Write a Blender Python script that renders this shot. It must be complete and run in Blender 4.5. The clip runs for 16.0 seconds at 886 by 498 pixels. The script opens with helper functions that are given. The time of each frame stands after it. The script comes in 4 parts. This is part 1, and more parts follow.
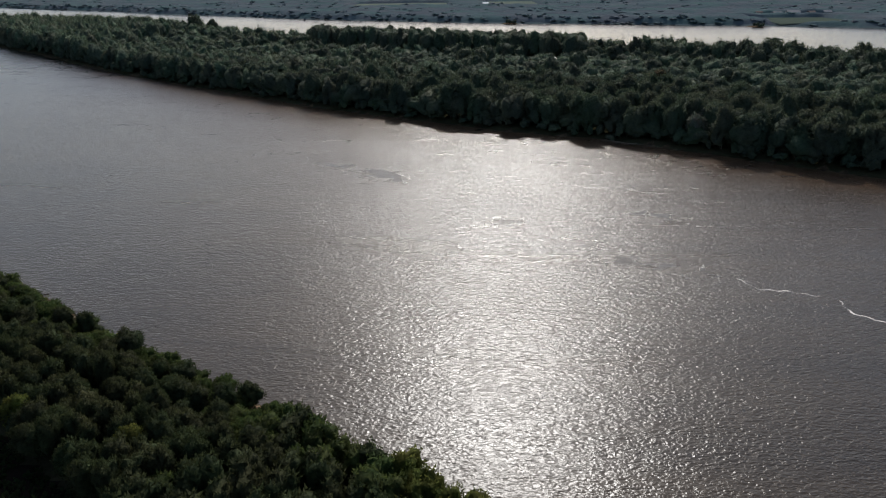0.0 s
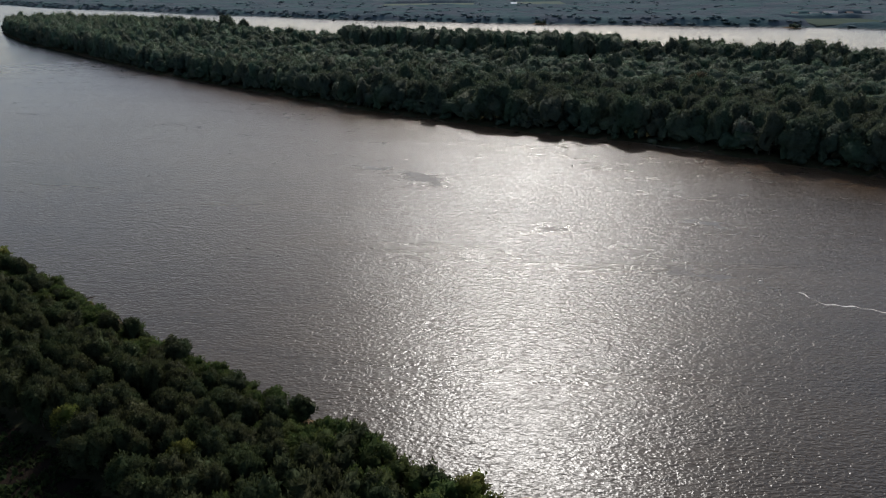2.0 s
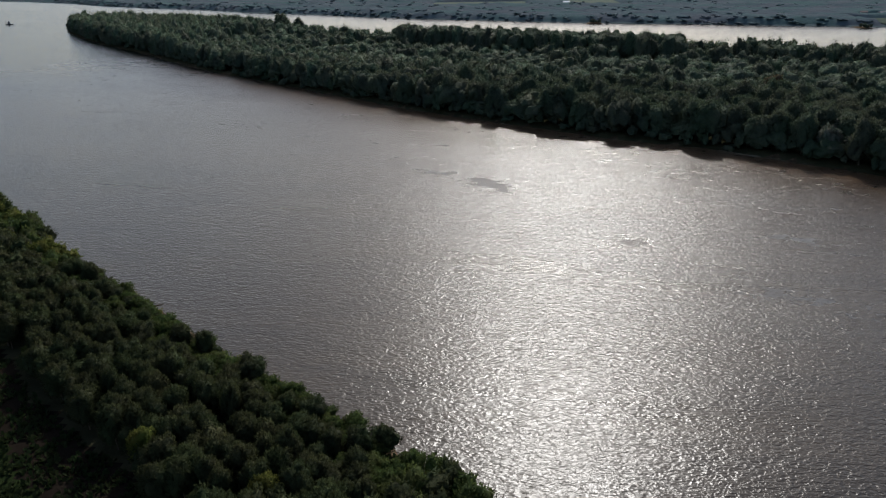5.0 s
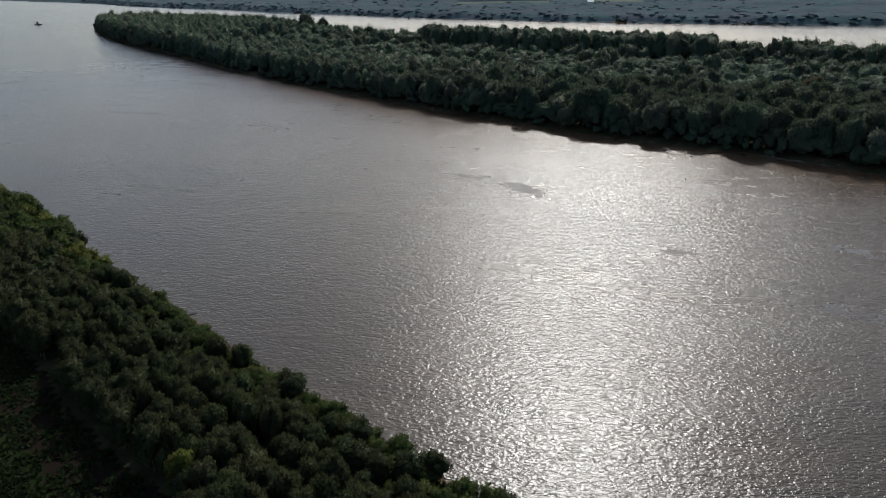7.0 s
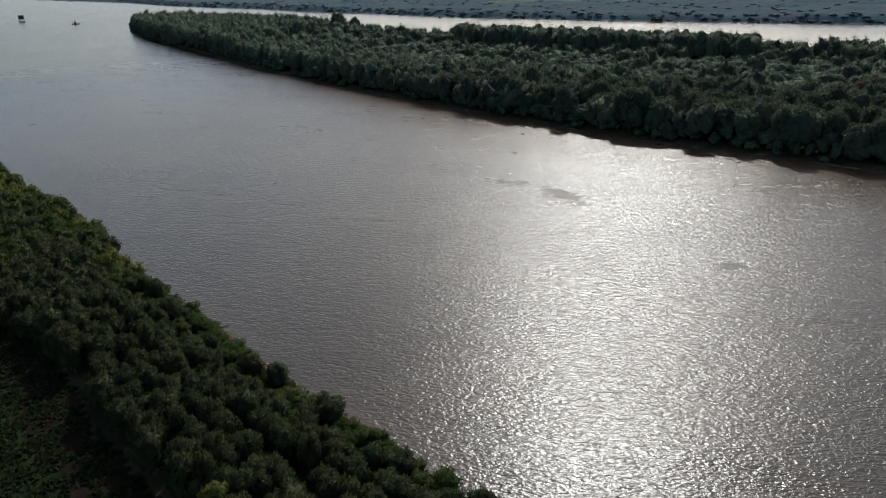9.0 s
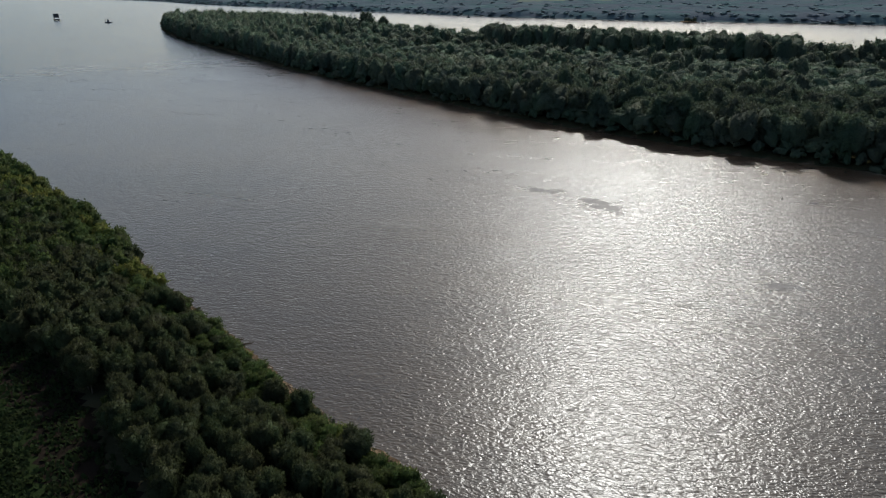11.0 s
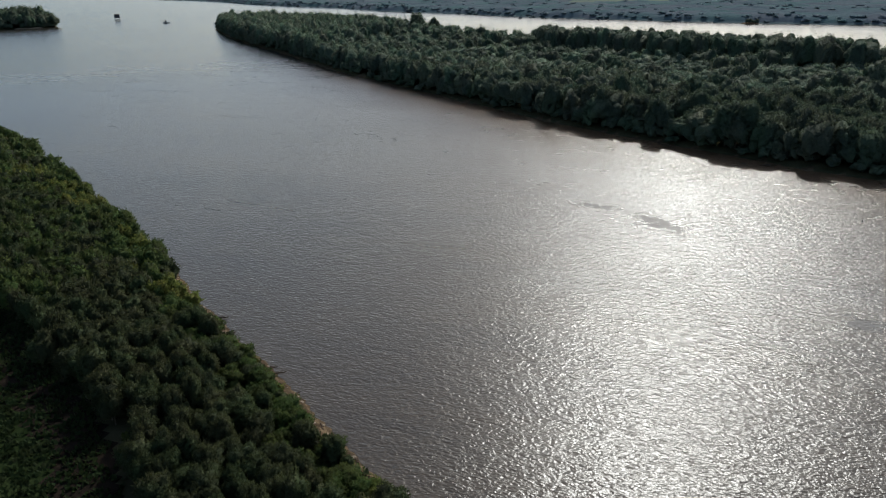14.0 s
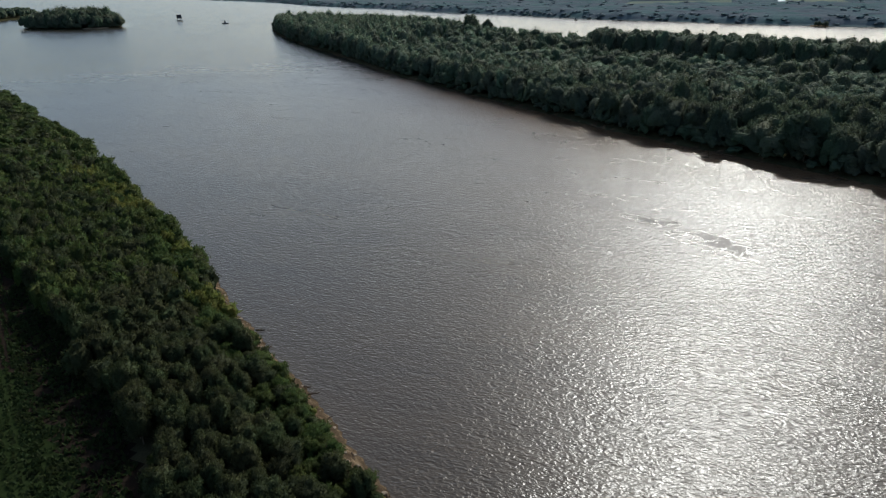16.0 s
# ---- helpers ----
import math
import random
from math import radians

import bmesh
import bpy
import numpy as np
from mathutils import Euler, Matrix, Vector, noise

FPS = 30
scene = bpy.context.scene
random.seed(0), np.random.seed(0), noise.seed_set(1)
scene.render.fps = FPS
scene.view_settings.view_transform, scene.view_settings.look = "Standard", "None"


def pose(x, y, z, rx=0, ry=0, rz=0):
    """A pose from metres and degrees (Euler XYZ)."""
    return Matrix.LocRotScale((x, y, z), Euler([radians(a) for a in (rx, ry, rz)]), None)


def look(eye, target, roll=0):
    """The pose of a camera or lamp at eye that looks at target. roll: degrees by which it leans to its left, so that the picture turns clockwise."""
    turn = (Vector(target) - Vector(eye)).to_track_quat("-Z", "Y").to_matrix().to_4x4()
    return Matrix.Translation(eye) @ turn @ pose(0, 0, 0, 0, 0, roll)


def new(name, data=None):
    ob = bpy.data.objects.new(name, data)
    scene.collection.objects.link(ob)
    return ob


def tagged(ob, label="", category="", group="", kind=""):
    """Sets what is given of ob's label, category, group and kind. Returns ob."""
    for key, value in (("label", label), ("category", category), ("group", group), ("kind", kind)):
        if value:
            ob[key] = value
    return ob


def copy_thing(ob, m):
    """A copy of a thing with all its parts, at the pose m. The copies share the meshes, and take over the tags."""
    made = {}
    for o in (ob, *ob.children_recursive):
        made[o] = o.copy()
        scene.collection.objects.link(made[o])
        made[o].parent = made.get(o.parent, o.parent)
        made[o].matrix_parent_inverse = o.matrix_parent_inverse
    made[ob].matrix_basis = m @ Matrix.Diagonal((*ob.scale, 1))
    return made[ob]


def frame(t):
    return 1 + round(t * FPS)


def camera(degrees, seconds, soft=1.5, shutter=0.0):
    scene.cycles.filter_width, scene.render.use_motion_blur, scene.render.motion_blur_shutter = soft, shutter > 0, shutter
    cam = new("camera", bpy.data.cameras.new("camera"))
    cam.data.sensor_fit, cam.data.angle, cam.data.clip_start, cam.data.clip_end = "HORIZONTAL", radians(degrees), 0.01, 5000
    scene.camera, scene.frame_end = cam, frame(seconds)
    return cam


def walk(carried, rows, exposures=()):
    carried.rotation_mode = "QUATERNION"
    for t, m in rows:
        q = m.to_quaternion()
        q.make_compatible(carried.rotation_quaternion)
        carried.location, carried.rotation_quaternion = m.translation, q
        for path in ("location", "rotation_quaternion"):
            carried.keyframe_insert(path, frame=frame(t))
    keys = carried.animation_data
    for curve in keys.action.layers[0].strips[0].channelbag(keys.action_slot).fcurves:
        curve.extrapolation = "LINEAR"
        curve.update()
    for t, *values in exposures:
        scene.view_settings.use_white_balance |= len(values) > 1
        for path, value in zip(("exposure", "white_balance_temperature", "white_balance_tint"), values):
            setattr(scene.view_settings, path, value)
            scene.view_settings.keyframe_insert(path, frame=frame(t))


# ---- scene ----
cam = camera(67.5, 16.0, soft=1.15)
PATH = [
    (0, (1.335, -0.223, 69.335), (1.305, 1.628, 68.577), -0.4),
    (0.5, (-0.302, 0.93, 69.309), (-0.348, 2.78, 68.552), -0.4),
    (1, (-1.941, 2.061, 69.292), (-1.989, 3.911, 68.535), -0.4),
    (1.5, (-3.454, 3.302, 69.292), (-3.525, 5.152, 68.534), -0.4),
    (2, (-5.011, 4.537, 69.323), (-5.107, 6.385, 68.566), -0.4),
    (2.5, (-6.58, 5.851, 69.368), (-6.701, 7.698, 68.61), -0.4),
    (3, (-8.094, 7.268, 69.402), (-8.24, 9.113, 68.644), -0.4),
    (3.5, (-9.566, 8.661, 69.429), (-9.736, 10.504, 68.67), -0.5),
    (4, (-10.99, 10.014, 69.455), (-11.182, 11.854, 68.696), -0.5),
    (6.5, (-18.337, 16.648, 69.601), (-18.595, 18.479, 68.84), -0.7),
    (7, (-19.708, 18.077, 69.611), (-19.985, 19.906, 68.85), -0.7),
    (7.5, (-20.972, 19.64, 69.597), (-21.27, 21.465, 68.836), -0.7),
    (8, (-22.155, 21.3, 69.622), (-22.473, 23.122, 68.86), -0.8),
    (10.5, (-27.254, 31.118, 70.15), (-27.658, 32.921, 69.385), -0.9),
    (11, (-28.069, 33.059, 70.225), (-28.495, 34.857, 69.46), -0.9),
    (11.5, (-28.712, 34.932, 70.295), (-29.187, 36.718, 69.53), -1.0),
    (12, (-29.282, 36.774, 70.397), (-29.781, 38.554, 69.632), -1.0),
    (12.5, (-29.834, 38.698, 70.555), (-30.332, 40.478, 69.79), -1.0),
    (13, (-30.398, 40.573, 70.741), (-30.894, 42.353, 69.977), -1.0),
    (13.5, (-30.913, 42.423, 70.929), (-31.431, 44.197, 70.166), -1.1),
    (14, (-31.384, 44.318, 71.116), (-31.941, 46.081, 70.353), -1.1),
    (14.5, (-31.834, 46.218, 71.303), (-32.428, 47.969, 70.541), -1.2),
    (15, (-32.243, 48.08, 71.475), (-32.868, 49.821, 70.714), -1.1),
    (15.5, (-32.631, 50.044, 71.651), (-33.288, 51.773, 70.89), -1.2),
    (16, (-33.063, 52.003, 71.799), (-33.757, 53.719, 71.04), -1.2),
]
walk(cam, [(t, look(eye, target, roll)) for t, eye, target, roll in PATH], [(0, -0.22, 6480, 10), (8, -0.1, 6420, 8), (16, 0.1, 6350, 5)])

# ---- light ----
SUN_AZ, SUN_EL = 5.0, 39.5
world = bpy.data.worlds.new("world")
scene.world = world
world.use_nodes = True
wn = world.node_tree
sky = wn.nodes.new("ShaderNodeTexSky")
sky.sky_type = "NISHITA"
sky.sun_disc = False
sky.sun_elevation, sky.sun_rotation = radians(SUN_EL), radians(SUN_AZ)
sky.air_density, sky.dust_density, sky.ozone_density, sky.altitude = 1.0, 2.5, 1.0, 100
wn.nodes["Background"].inputs["Strength"].default_value = 0.155
wn.links.new(sky.outputs["Color"], wn.nodes["Background"].inputs["Color"])
sun_data = bpy.data.lights.new("sun", "SUN")
sun_data.energy, sun_data.angle, sun_data.color = 3.7, radians(0.7), (1.0, 0.975, 0.94)
sun = new("sun", sun_data)
to_sun = Vector((math.sin(radians(SUN_AZ)) * math.cos(radians(SUN_EL)), math.cos(radians(SUN_AZ)) * math.cos(radians(SUN_EL)), math.sin(radians(SUN_EL))))
sun.matrix_world = look(to_sun * 400, (0, 0, 0))


# ---- materials ----
def material(name, rough=0.8, spec=0.3):
    m = bpy.data.materials.new(name)
    m.use_nodes = True
    b = m.node_tree.nodes["Principled BSDF"]
    b.inputs["Roughness"].default_value = rough
    b.inputs["Specular IOR Level"].default_value = spec
    return m, m.node_tree, b


def node(nt, kind, **inputs):
    n = nt.nodes.new(kind)
    for key, value in inputs.items():
        n.inputs[key.replace("_", " ")].default_value = value
    return n


def place(nt, sx=1, sy=1, sz=1, rz=0):
    """World position, scaled and turned."""
    g = nt.nodes.new("ShaderNodeNewGeometry")
    mp = nt.nodes.new("ShaderNodeMapping")
    mp.inputs["Scale"].default_value = (sx, sy, sz)
    mp.inputs["Rotation"].default_value = (0, 0, radians(rz))
    nt.links.new(g.outputs["Position"], mp.inputs["Vector"])
    return mp.outputs["Vector"]


def noise_tex(nt, vector, scale, detail=3, rough=0.55, distortion=0.0):
    n = node(nt, "ShaderNodeTexNoise", Scale=scale, Detail=detail, Roughness=rough, Distortion=distortion)
    nt.links.new(vector, n.inputs["Vector"])
    return n.outputs["Fac"]


def ramp(nt, fac, stops):
    r = nt.nodes.new("ShaderNodeValToRGB")
    while len(r.color_ramp.elements) < len(stops):
        r.color_ramp.elements.new(0.5)
    for e, (p, c) in zip(r.color_ramp.elements, stops):
        e.position, e.color = p, (*c, 1) if len(c) == 3 else c
    nt.links.new(fac, r.inputs["Fac"])
    return r.outputs["Color"]


def math_node(nt, op, a, b=None):
    n = nt.nodes.new("ShaderNodeMath")
    n.operation = op
    for i, v in enumerate((a, b)):
        if v is None:
            continue
        if isinstance(v, (int, float)):
            n.inputs[i].default_value = v
        else:
            nt.links.new(v, n.inputs[i])
    return n.outputs[0]


def mix_rgb(nt, fac, a, b, blend="MIX"):
    n = nt.nodes.new("ShaderNodeMix")
    n.data_type, n.blend_type = "RGBA", blend
    for key, v in ((0, fac), (6, a), (7, b)):
        if isinstance(v, tuple):
            n.inputs[key].default_value = (*v, 1)
        elif isinstance(v, (int, float)):
            n.inputs[key].default_value = v
        else:
            nt.links.new(v, n.inputs[key])
    return n.outputs[2]


def bump(nt, b, height, strength, distance):
    n = node(nt, "ShaderNodeBump", Strength=strength, Distance=distance)
    nt.links.new(height, n.inputs["Height"])
    nt.links.new(n.outputs["Normal"], b.inputs["Normal"])
    return n


def leaf_material(name, dark, mid, light, tree_scale, translucent=0.38, relief=0.25, grain=2.2, gloss=0.05):
    """Foliage with a faint waxy sheen: varies from spray to spray, from tree to tree and over whole stands."""
    m, nt, b = material(name, 0.7, gloss)
    g = nt.nodes.new("ShaderNodeNewGeometry")
    tree = noise_tex(nt, place(nt, 1, 1, 0.4), tree_scale, 2, 0.5)
    spray = noise_tex(nt, place(nt), grain, 4, 0.72)
    fac = math_node(nt, "ADD", math_node(nt, "MULTIPLY", g.outputs["Random Per Island"], 0.2), math_node(nt, "MULTIPLY", tree, 0.9))
    fac = math_node(nt, "ADD", fac, math_node(nt, "MULTIPLY", math_node(nt, "SUBTRACT", spray, 0.5), 1.3))
    bump(nt, b, spray, 0.8, relief)
    col = ramp(nt, fac, [(0.25, dark), (0.55, mid), (0.9, light)])
    # some trees duller and browner, some fresher
    hue = noise_tex(nt, place(nt, 1, 1, 0.2), tree_scale * 1.7, 1, 0.4)
    tint = ramp(nt, hue, [(0.36, (1.12, 0.98, 1.0)), (0.5, (1.0, 1.0, 1.0)), (0.64, (0.88, 1.04, 0.95))])
    col = mix_rgb(nt, 1.0, col, tint, "MULTIPLY")
    nt.links.new(col, b.inputs["Base Color"])
    tr = nt.nodes.new("ShaderNodeBsdfTranslucent")
    nt.links.new(mix_rgb(nt, 0.5, col, light), tr.inputs["Color"])
    mx = nt.nodes.new("ShaderNodeMixShader")
    mx.inputs[0].default_value = translucent
    nt.links.new(b.outputs[0], mx.inputs[1])
    nt.links.new(tr.outputs[0], mx.inputs[2])
    nt.links.new(mx.outputs[0], nt.nodes["Material Output"].inputs["Surface"])
    return m


def ground_material(name, stops, scale, rough=0.9, bump_d=0.3):
    m, nt, b = material(name, rough, 0.0)
    v = place(nt)
    big = noise_tex(nt, v, scale, 5, 0.6)
    fine = noise_tex(nt, v, scale * 14, 4, 0.65)
    fac = math_node(nt, "ADD", math_node(nt, "MULTIPLY", big, 0.7), math_node(nt, "MULTIPLY", fine, 0.3))
    nt.links.new(ramp(nt, fac, stops), b.inputs["Base Color"])
    bump(nt, b, fine, 0.8, bump_d)
    return m


def plain(name, colour, rough=0.6, spec=0.3, metal=0.0, scale=1.5):
    m, nt, b = material(name, rough, spec)
    b.inputs["Metallic"].default_value = metal
    f = noise_tex(nt, place(nt), scale, 4, 0.6)
    nt.links.new(ramp(nt, f, [(0.3, tuple(c * 0.75 for c in colour)), (0.7, tuple(min(1, c * 1.2) for c in colour))]), b.inputs["Base Color"])
    return m


def field_of(nt, name):
    a = nt.nodes.new("ShaderNodeAttribute")
    a.attribute_name = name
    return a.outputs["Fac"]


def water_material(name="river_water", rough=0.285):
    """Silty water: brown body colour in streaks, wind ripples in three sizes with sharp crests, slicks where the current wells up."""
    m = bpy.data.materials.new(name)
    m.use_nodes = True
    nt = m.node_tree
    nt.nodes.remove(nt.nodes["Principled BSDF"])
    body = nt.nodes.new("ShaderNodeBsdfDiffuse")
    gloss = nt.nodes.new("ShaderNodeBsdfAnisotropic")
    gloss.distribution = "BECKMANN"
    gloss.inputs["Color"].default_value = (0.94, 0.94, 0.94, 1)
    fresnel = node(nt, "ShaderNodeFresnel", IOR=1.333)
    mx = nt.nodes.new("ShaderNodeMixShader")
    grazing = math_node(nt, "MULTIPLY", fresnel.outputs[0], math_node(nt, "SUBTRACT", 1.0, math_node(nt, "MULTIPLY", fresnel.outputs[0], 0.38)))
    for a, z in ((grazing, mx.inputs[0]), (body.outputs[0], mx.inputs[1]), (gloss.outputs[0], mx.inputs[2]), (mx.outputs[0], nt.nodes["Material Output"].inputs["Surface"])):
        nt.links.new(a, z)
    streak = noise_tex(nt, place(nt, 1, 3.2, 1, 40), 0.006, 4, 0.55, 0.6)
    wisp = noise_tex(nt, place(nt, 0.6, 3.0, 1, 30), 0.03, 5, 0.65, 0.8)
    blend = math_node(nt, "ADD", math_node(nt, "MULTIPLY", streak, 0.6), math_node(nt, "MULTIPLY", wisp, 0.4))
    col = ramp(nt, blend, [(0.38, (0.014, 0.0135, 0.0125)), (0.62, (0.031, 0.026, 0.0195))])
    silt = math_node(nt, "MULTIPLY", field_of(nt, "silt"), math_node(nt, "ADD", wisp, 0.45))
    col = mix_rgb(nt, silt, col, (0.100, 0.060, 0.033))
    # slicks: torn edges round the upwellings, and thin wisps along the current
    torn = noise_tex(nt, place(nt, 0.8, 1.3, 1, 15), 0.26, 6, 0.74, 0.5)
    lane = noise_tex(nt, place(nt, 0.45, 1.5, 1, 8), 0.055, 5, 0.62, 0.5)
    level = math_node(nt, "ADD", math_node(nt, "MULTIPLY", math_node(nt, "SUBTRACT", torn, 0.5), 2.2), math_node(nt, "MULTIPLY", math_node(nt, "SUBTRACT", lane, 0.5), 1.3))
    level = math_node(nt, "ADD", level, field_of(nt, "slick"))
    sl = nt.nodes.new("ShaderNodeMapRange")
    sl.interpolation_type = "SMOOTHSTEP"
    for key, v in ((1, 0.36), (2, 0.66), (3, 1.0), (4, 0.28)):
        sl.inputs[key].default_value = v
    nt.links.new(level, sl.inputs[0])
    calm = sl.outputs[0]
    # slick body tinted blue-grey for the sky it reflects
    nt.links.new(mix_rgb(nt, calm, (0.018, 0.024, 0.028), col), body.inputs["Color"])
    wind = noise_tex(nt, place(nt, 0.5, 2.6, 1, 12), 0.016, 5, 0.62, 0.7)
    rgh = math_node(nt, "ADD", math_node(nt, "MULTIPLY", math_node(nt, "SUBTRACT", wind, 0.5), 0.12), math_node(nt, "MULTIPLY", field_of(nt, "view_rough"), 0.04))
    rgh = math_node(nt, "MULTIPLY", math_node(nt, "ADD", rgh, rough), math_node(nt, "ADD", math_node(nt, "MULTIPLY", calm, 0.45), 0.55))
    nt.links.new(rgh, gloss.inputs["Roughness"])
    gust = noise_tex(nt, place(nt, 1, 1.6, 1, 25), 0.012, 3, 0.5)
    force = math_node(nt, "MULTIPLY", math_node(nt, "MULTIPLY", calm, field_of(nt, "open")), math_node(nt, "ADD", math_node(nt, "MULTIPLY", gust, 0.8), 0.6))

    def crest(vector, scale, detail, distortion):
        n = math_node(nt, "SUBTRACT", noise_tex(nt, vector, scale, detail, 0.5, distortion), 0.5)
        return math_node(nt, "MULTIPLY", math_node(nt, "ABSOLUTE", n), -1.0)

    h = math_node(nt, "MULTIPLY", crest(place(nt, 0.8, 1.7, 1, 14), 0.62, 2, 0.3), 0.33)
    h = math_node(nt, "ADD", h, math_node(nt, "MULTIPLY", noise_tex(nt, place(nt, 0.7, 1.7, 1, 20), 0.40, 2, 0.5, 0.2), 0.16))
    h = math_node(nt, "ADD", h, math_node(nt, "MULTIPLY", noise_tex(nt, place(nt, 0.9, 1.5, 1, -12), 1.15, 2, 0.5, 0.3), 0.15))
    h = math_node(nt, "ADD", h, math_node(nt, "MULTIPLY", noise_tex(nt, place(nt, 0.9, 1.6, 1, -8), 2.4, 2, 0.5, 0.2), 0.07))
    wave = bump(nt, gloss, math_node(nt, "MULTIPLY", math_node(nt, "SUBTRACT", h, 0.166), force), 1.0, 1.0)
    nt.links.new(wave.outputs["Normal"], fresnel.inputs["Normal"])
    return m


WATER = water_material()
LEAF_WILLOW = leaf_material("willow_leaf", (0.021, 0.028, 0.014), (0.035, 0.043, 0.020), (0.057, 0.067, 0.030), 0.11)
LEAF_FRESH = leaf_material("fresh_green_leaf", (0.025, 0.038, 0.013), (0.043, 0.061, 0.020), (0.068, 0.090, 0.028), 0.2, 0.42)
LEAF_YELLOW = leaf_material("yellow_green_leaf", (0.042, 0.052, 0.013), (0.078, 0.090, 0.022), (0.125, 0.134, 0.036), 0.2, 0.45)
# island leaves keep a little blue in the colour for haze
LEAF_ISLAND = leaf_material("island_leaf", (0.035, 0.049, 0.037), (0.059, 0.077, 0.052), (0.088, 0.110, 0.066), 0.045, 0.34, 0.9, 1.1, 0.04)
LEAF_SILVER = leaf_material("silvery_leaf", (0.065, 0.075, 0.058), (0.10, 0.115, 0.088), (0.15, 0.165, 0.13), 0.3)
LEAF_BROWN = leaf_material("rusty_leaf", (0.040, 0.036, 0.022), (0.064, 0.054, 0.032), (0.090, 0.075, 0.042), 0.3)
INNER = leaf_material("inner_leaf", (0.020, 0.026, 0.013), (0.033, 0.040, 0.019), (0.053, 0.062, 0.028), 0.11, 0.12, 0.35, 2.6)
# scrub green, also lightened to stand in for haze on distant trees
LEAF_SCRUB_HAZE = leaf_material("scrub_haze_leaf", (0.054, 0.077, 0.059), (0.086, 0.115, 0.078), (0.112, 0.142, 0.090), 0.06, 0.35, 0.9, 1.1, 0.04)
# far leaves and canopy greyed and blued: haze mixed into the colour
LEAF_FAR_HAZE = leaf_material("far_wood_haze_leaf", (0.066, 0.089, 0.101), (0.088, 0.114, 0.124), (0.112, 0.138, 0.144), 0.012, 0.15, 0.4, 0.3, 0.0)
CANOPY_HAZE = leaf_material("far_canopy_haze_leaf", (0.060, 0.081, 0.092), (0.080, 0.104, 0.114), (0.104, 0.129, 0.134), 0.008, 0.1, 0.5, 0.3, 0.0)
# crop leaf darkened to stand in for cloud shadow on the near bank
LEAF_CROP_SHADE = leaf_material("shade_dark_crop_leaf", (0.010, 0.017, 0.007), (0.018, 0.028, 0.010), (0.03, 0.041, 0.016), 0.2)
BARK = ground_material("bark", [(0.3, (0.05, 0.04, 0.03)), (0.7, (0.13, 0.105, 0.08))], 1.2, 0.9, 0.05)
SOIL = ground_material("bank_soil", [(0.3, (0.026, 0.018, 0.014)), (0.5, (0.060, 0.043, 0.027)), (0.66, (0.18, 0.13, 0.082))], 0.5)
UNDERWOOD = ground_material("underwood_floor", [(0.3, (0.020, 0.022, 0.012)), (0.7, (0.055, 0.05, 0.028))], 0.15)
# near meadow: the cloud shadow is put into its colour
SHADE_MEADOW = ground_material("shade_dark_meadow", [(0.3, (0.009, 0.014, 0.005)), (0.55, (0.014, 0.021, 0.008)), (0.75, (0.024, 0.031, 0.012))], 0.08)
FIELD = ground_material("crop_field", [(0.3, (0.095, 0.115, 0.092)), (0.7, (0.13, 0.148, 0.118))], 0.02)
SAND = ground_material("river_sand", [(0.3, (0.20, 0.16, 0.11)), (0.7, (0.36, 0.30, 0.22))], 0.2)
# far floor and meadow take the same haze tint; FIELD is greyed too
FAR_FLOOR_HAZE = ground_material("far_floor_haze", [(0.3, (0.050, 0.068, 0.074)), (0.7, (0.070, 0.092, 0.096))], 0.03)
FAR_MEADOW_HAZE = ground_material("far_meadow_haze", [(0.3, (0.050, 0.066, 0.054)), (0.7, (0.072, 0.088, 0.070))], 0.03)
# strip soil coloured dark for the shade that lies on it
SHADE_SOIL = ground_material("shade_dark_field_soil", [(0.3, (0.009, 0.0075, 0.006)), (0.7, (0.021, 0.016, 0.012))], 0.3)
BED = ground_material("river_bed", [(0.3, (0.08, 0.06, 0.04)), (0.7, (0.13, 0.10, 0.07))], 0.05)
STONE = ground_material("bank_stone", [(0.3, (0.10, 0.08, 0.06)), (0.7, (0.27, 0.22, 0.17))], 0.9, 0.85, 0.06)
DRIFTWOOD = ground_material("wet_driftwood", [(0.3, (0.03, 0.022, 0.017)), (0.7, (0.10, 0.075, 0.055))], 1.5, 0.8, 0.05)


# ---- shapes ----
def wobble(x, y, s=1.0):
    """Smooth uneven values of about -1 to 1 over the plan; s: metres of the largest wave."""
    x, y = np.asarray(x) / s, np.asarray(y) / s
    return (np.sin(5.1 * x + 1.3 * np.sin(3.7 * y)) + np.sin(4.3 * y + 1.7 * np.sin(4.9 * x + 1)) + 0.6 * np.sin(11.3 * x - 9.1 * y + 2 * np.sin(6 * y)) + 0.4 * np.sin(19.7 * x + 17.3 * y)) / 3


def inland(poly, x, y):
    """Distance to an outline, plus inside, minus outside."""
    x, y = np.asarray(x, float), np.asarray(y, float)
    best, inside = np.full(x.shape, 1e12), np.zeros(x.shape, bool)
    for (ax, ay), (bx, by) in zip(poly, poly[1:] + poly[:1]):
        dx, dy = bx - ax, by - ay
        u = np.clip(((x - ax) * dx + (y - ay) * dy) / (dx * dx + dy * dy), 0, 1)
        best = np.minimum(best, (x - ax - u * dx) ** 2 + (y - ay - u * dy) ** 2)
        if ay != by:
            inside ^= ((ay > y) != (by > y)) & (x < ax + (y - ay) * dx / dy)
    return np.where(inside, 1, -1) * np.sqrt(best)


def mesh_of(name, verts, faces, mats=(), smooth=False):
    me = bpy.data.meshes.new(name)
    me.from_pydata(verts, [], faces)
    for m in mats:
        me.materials.append(m)
    if smooth:
        me.polygons.foreach_set("use_smooth", np.ones(len(me.polygons), bool))
    me.update()
    return me


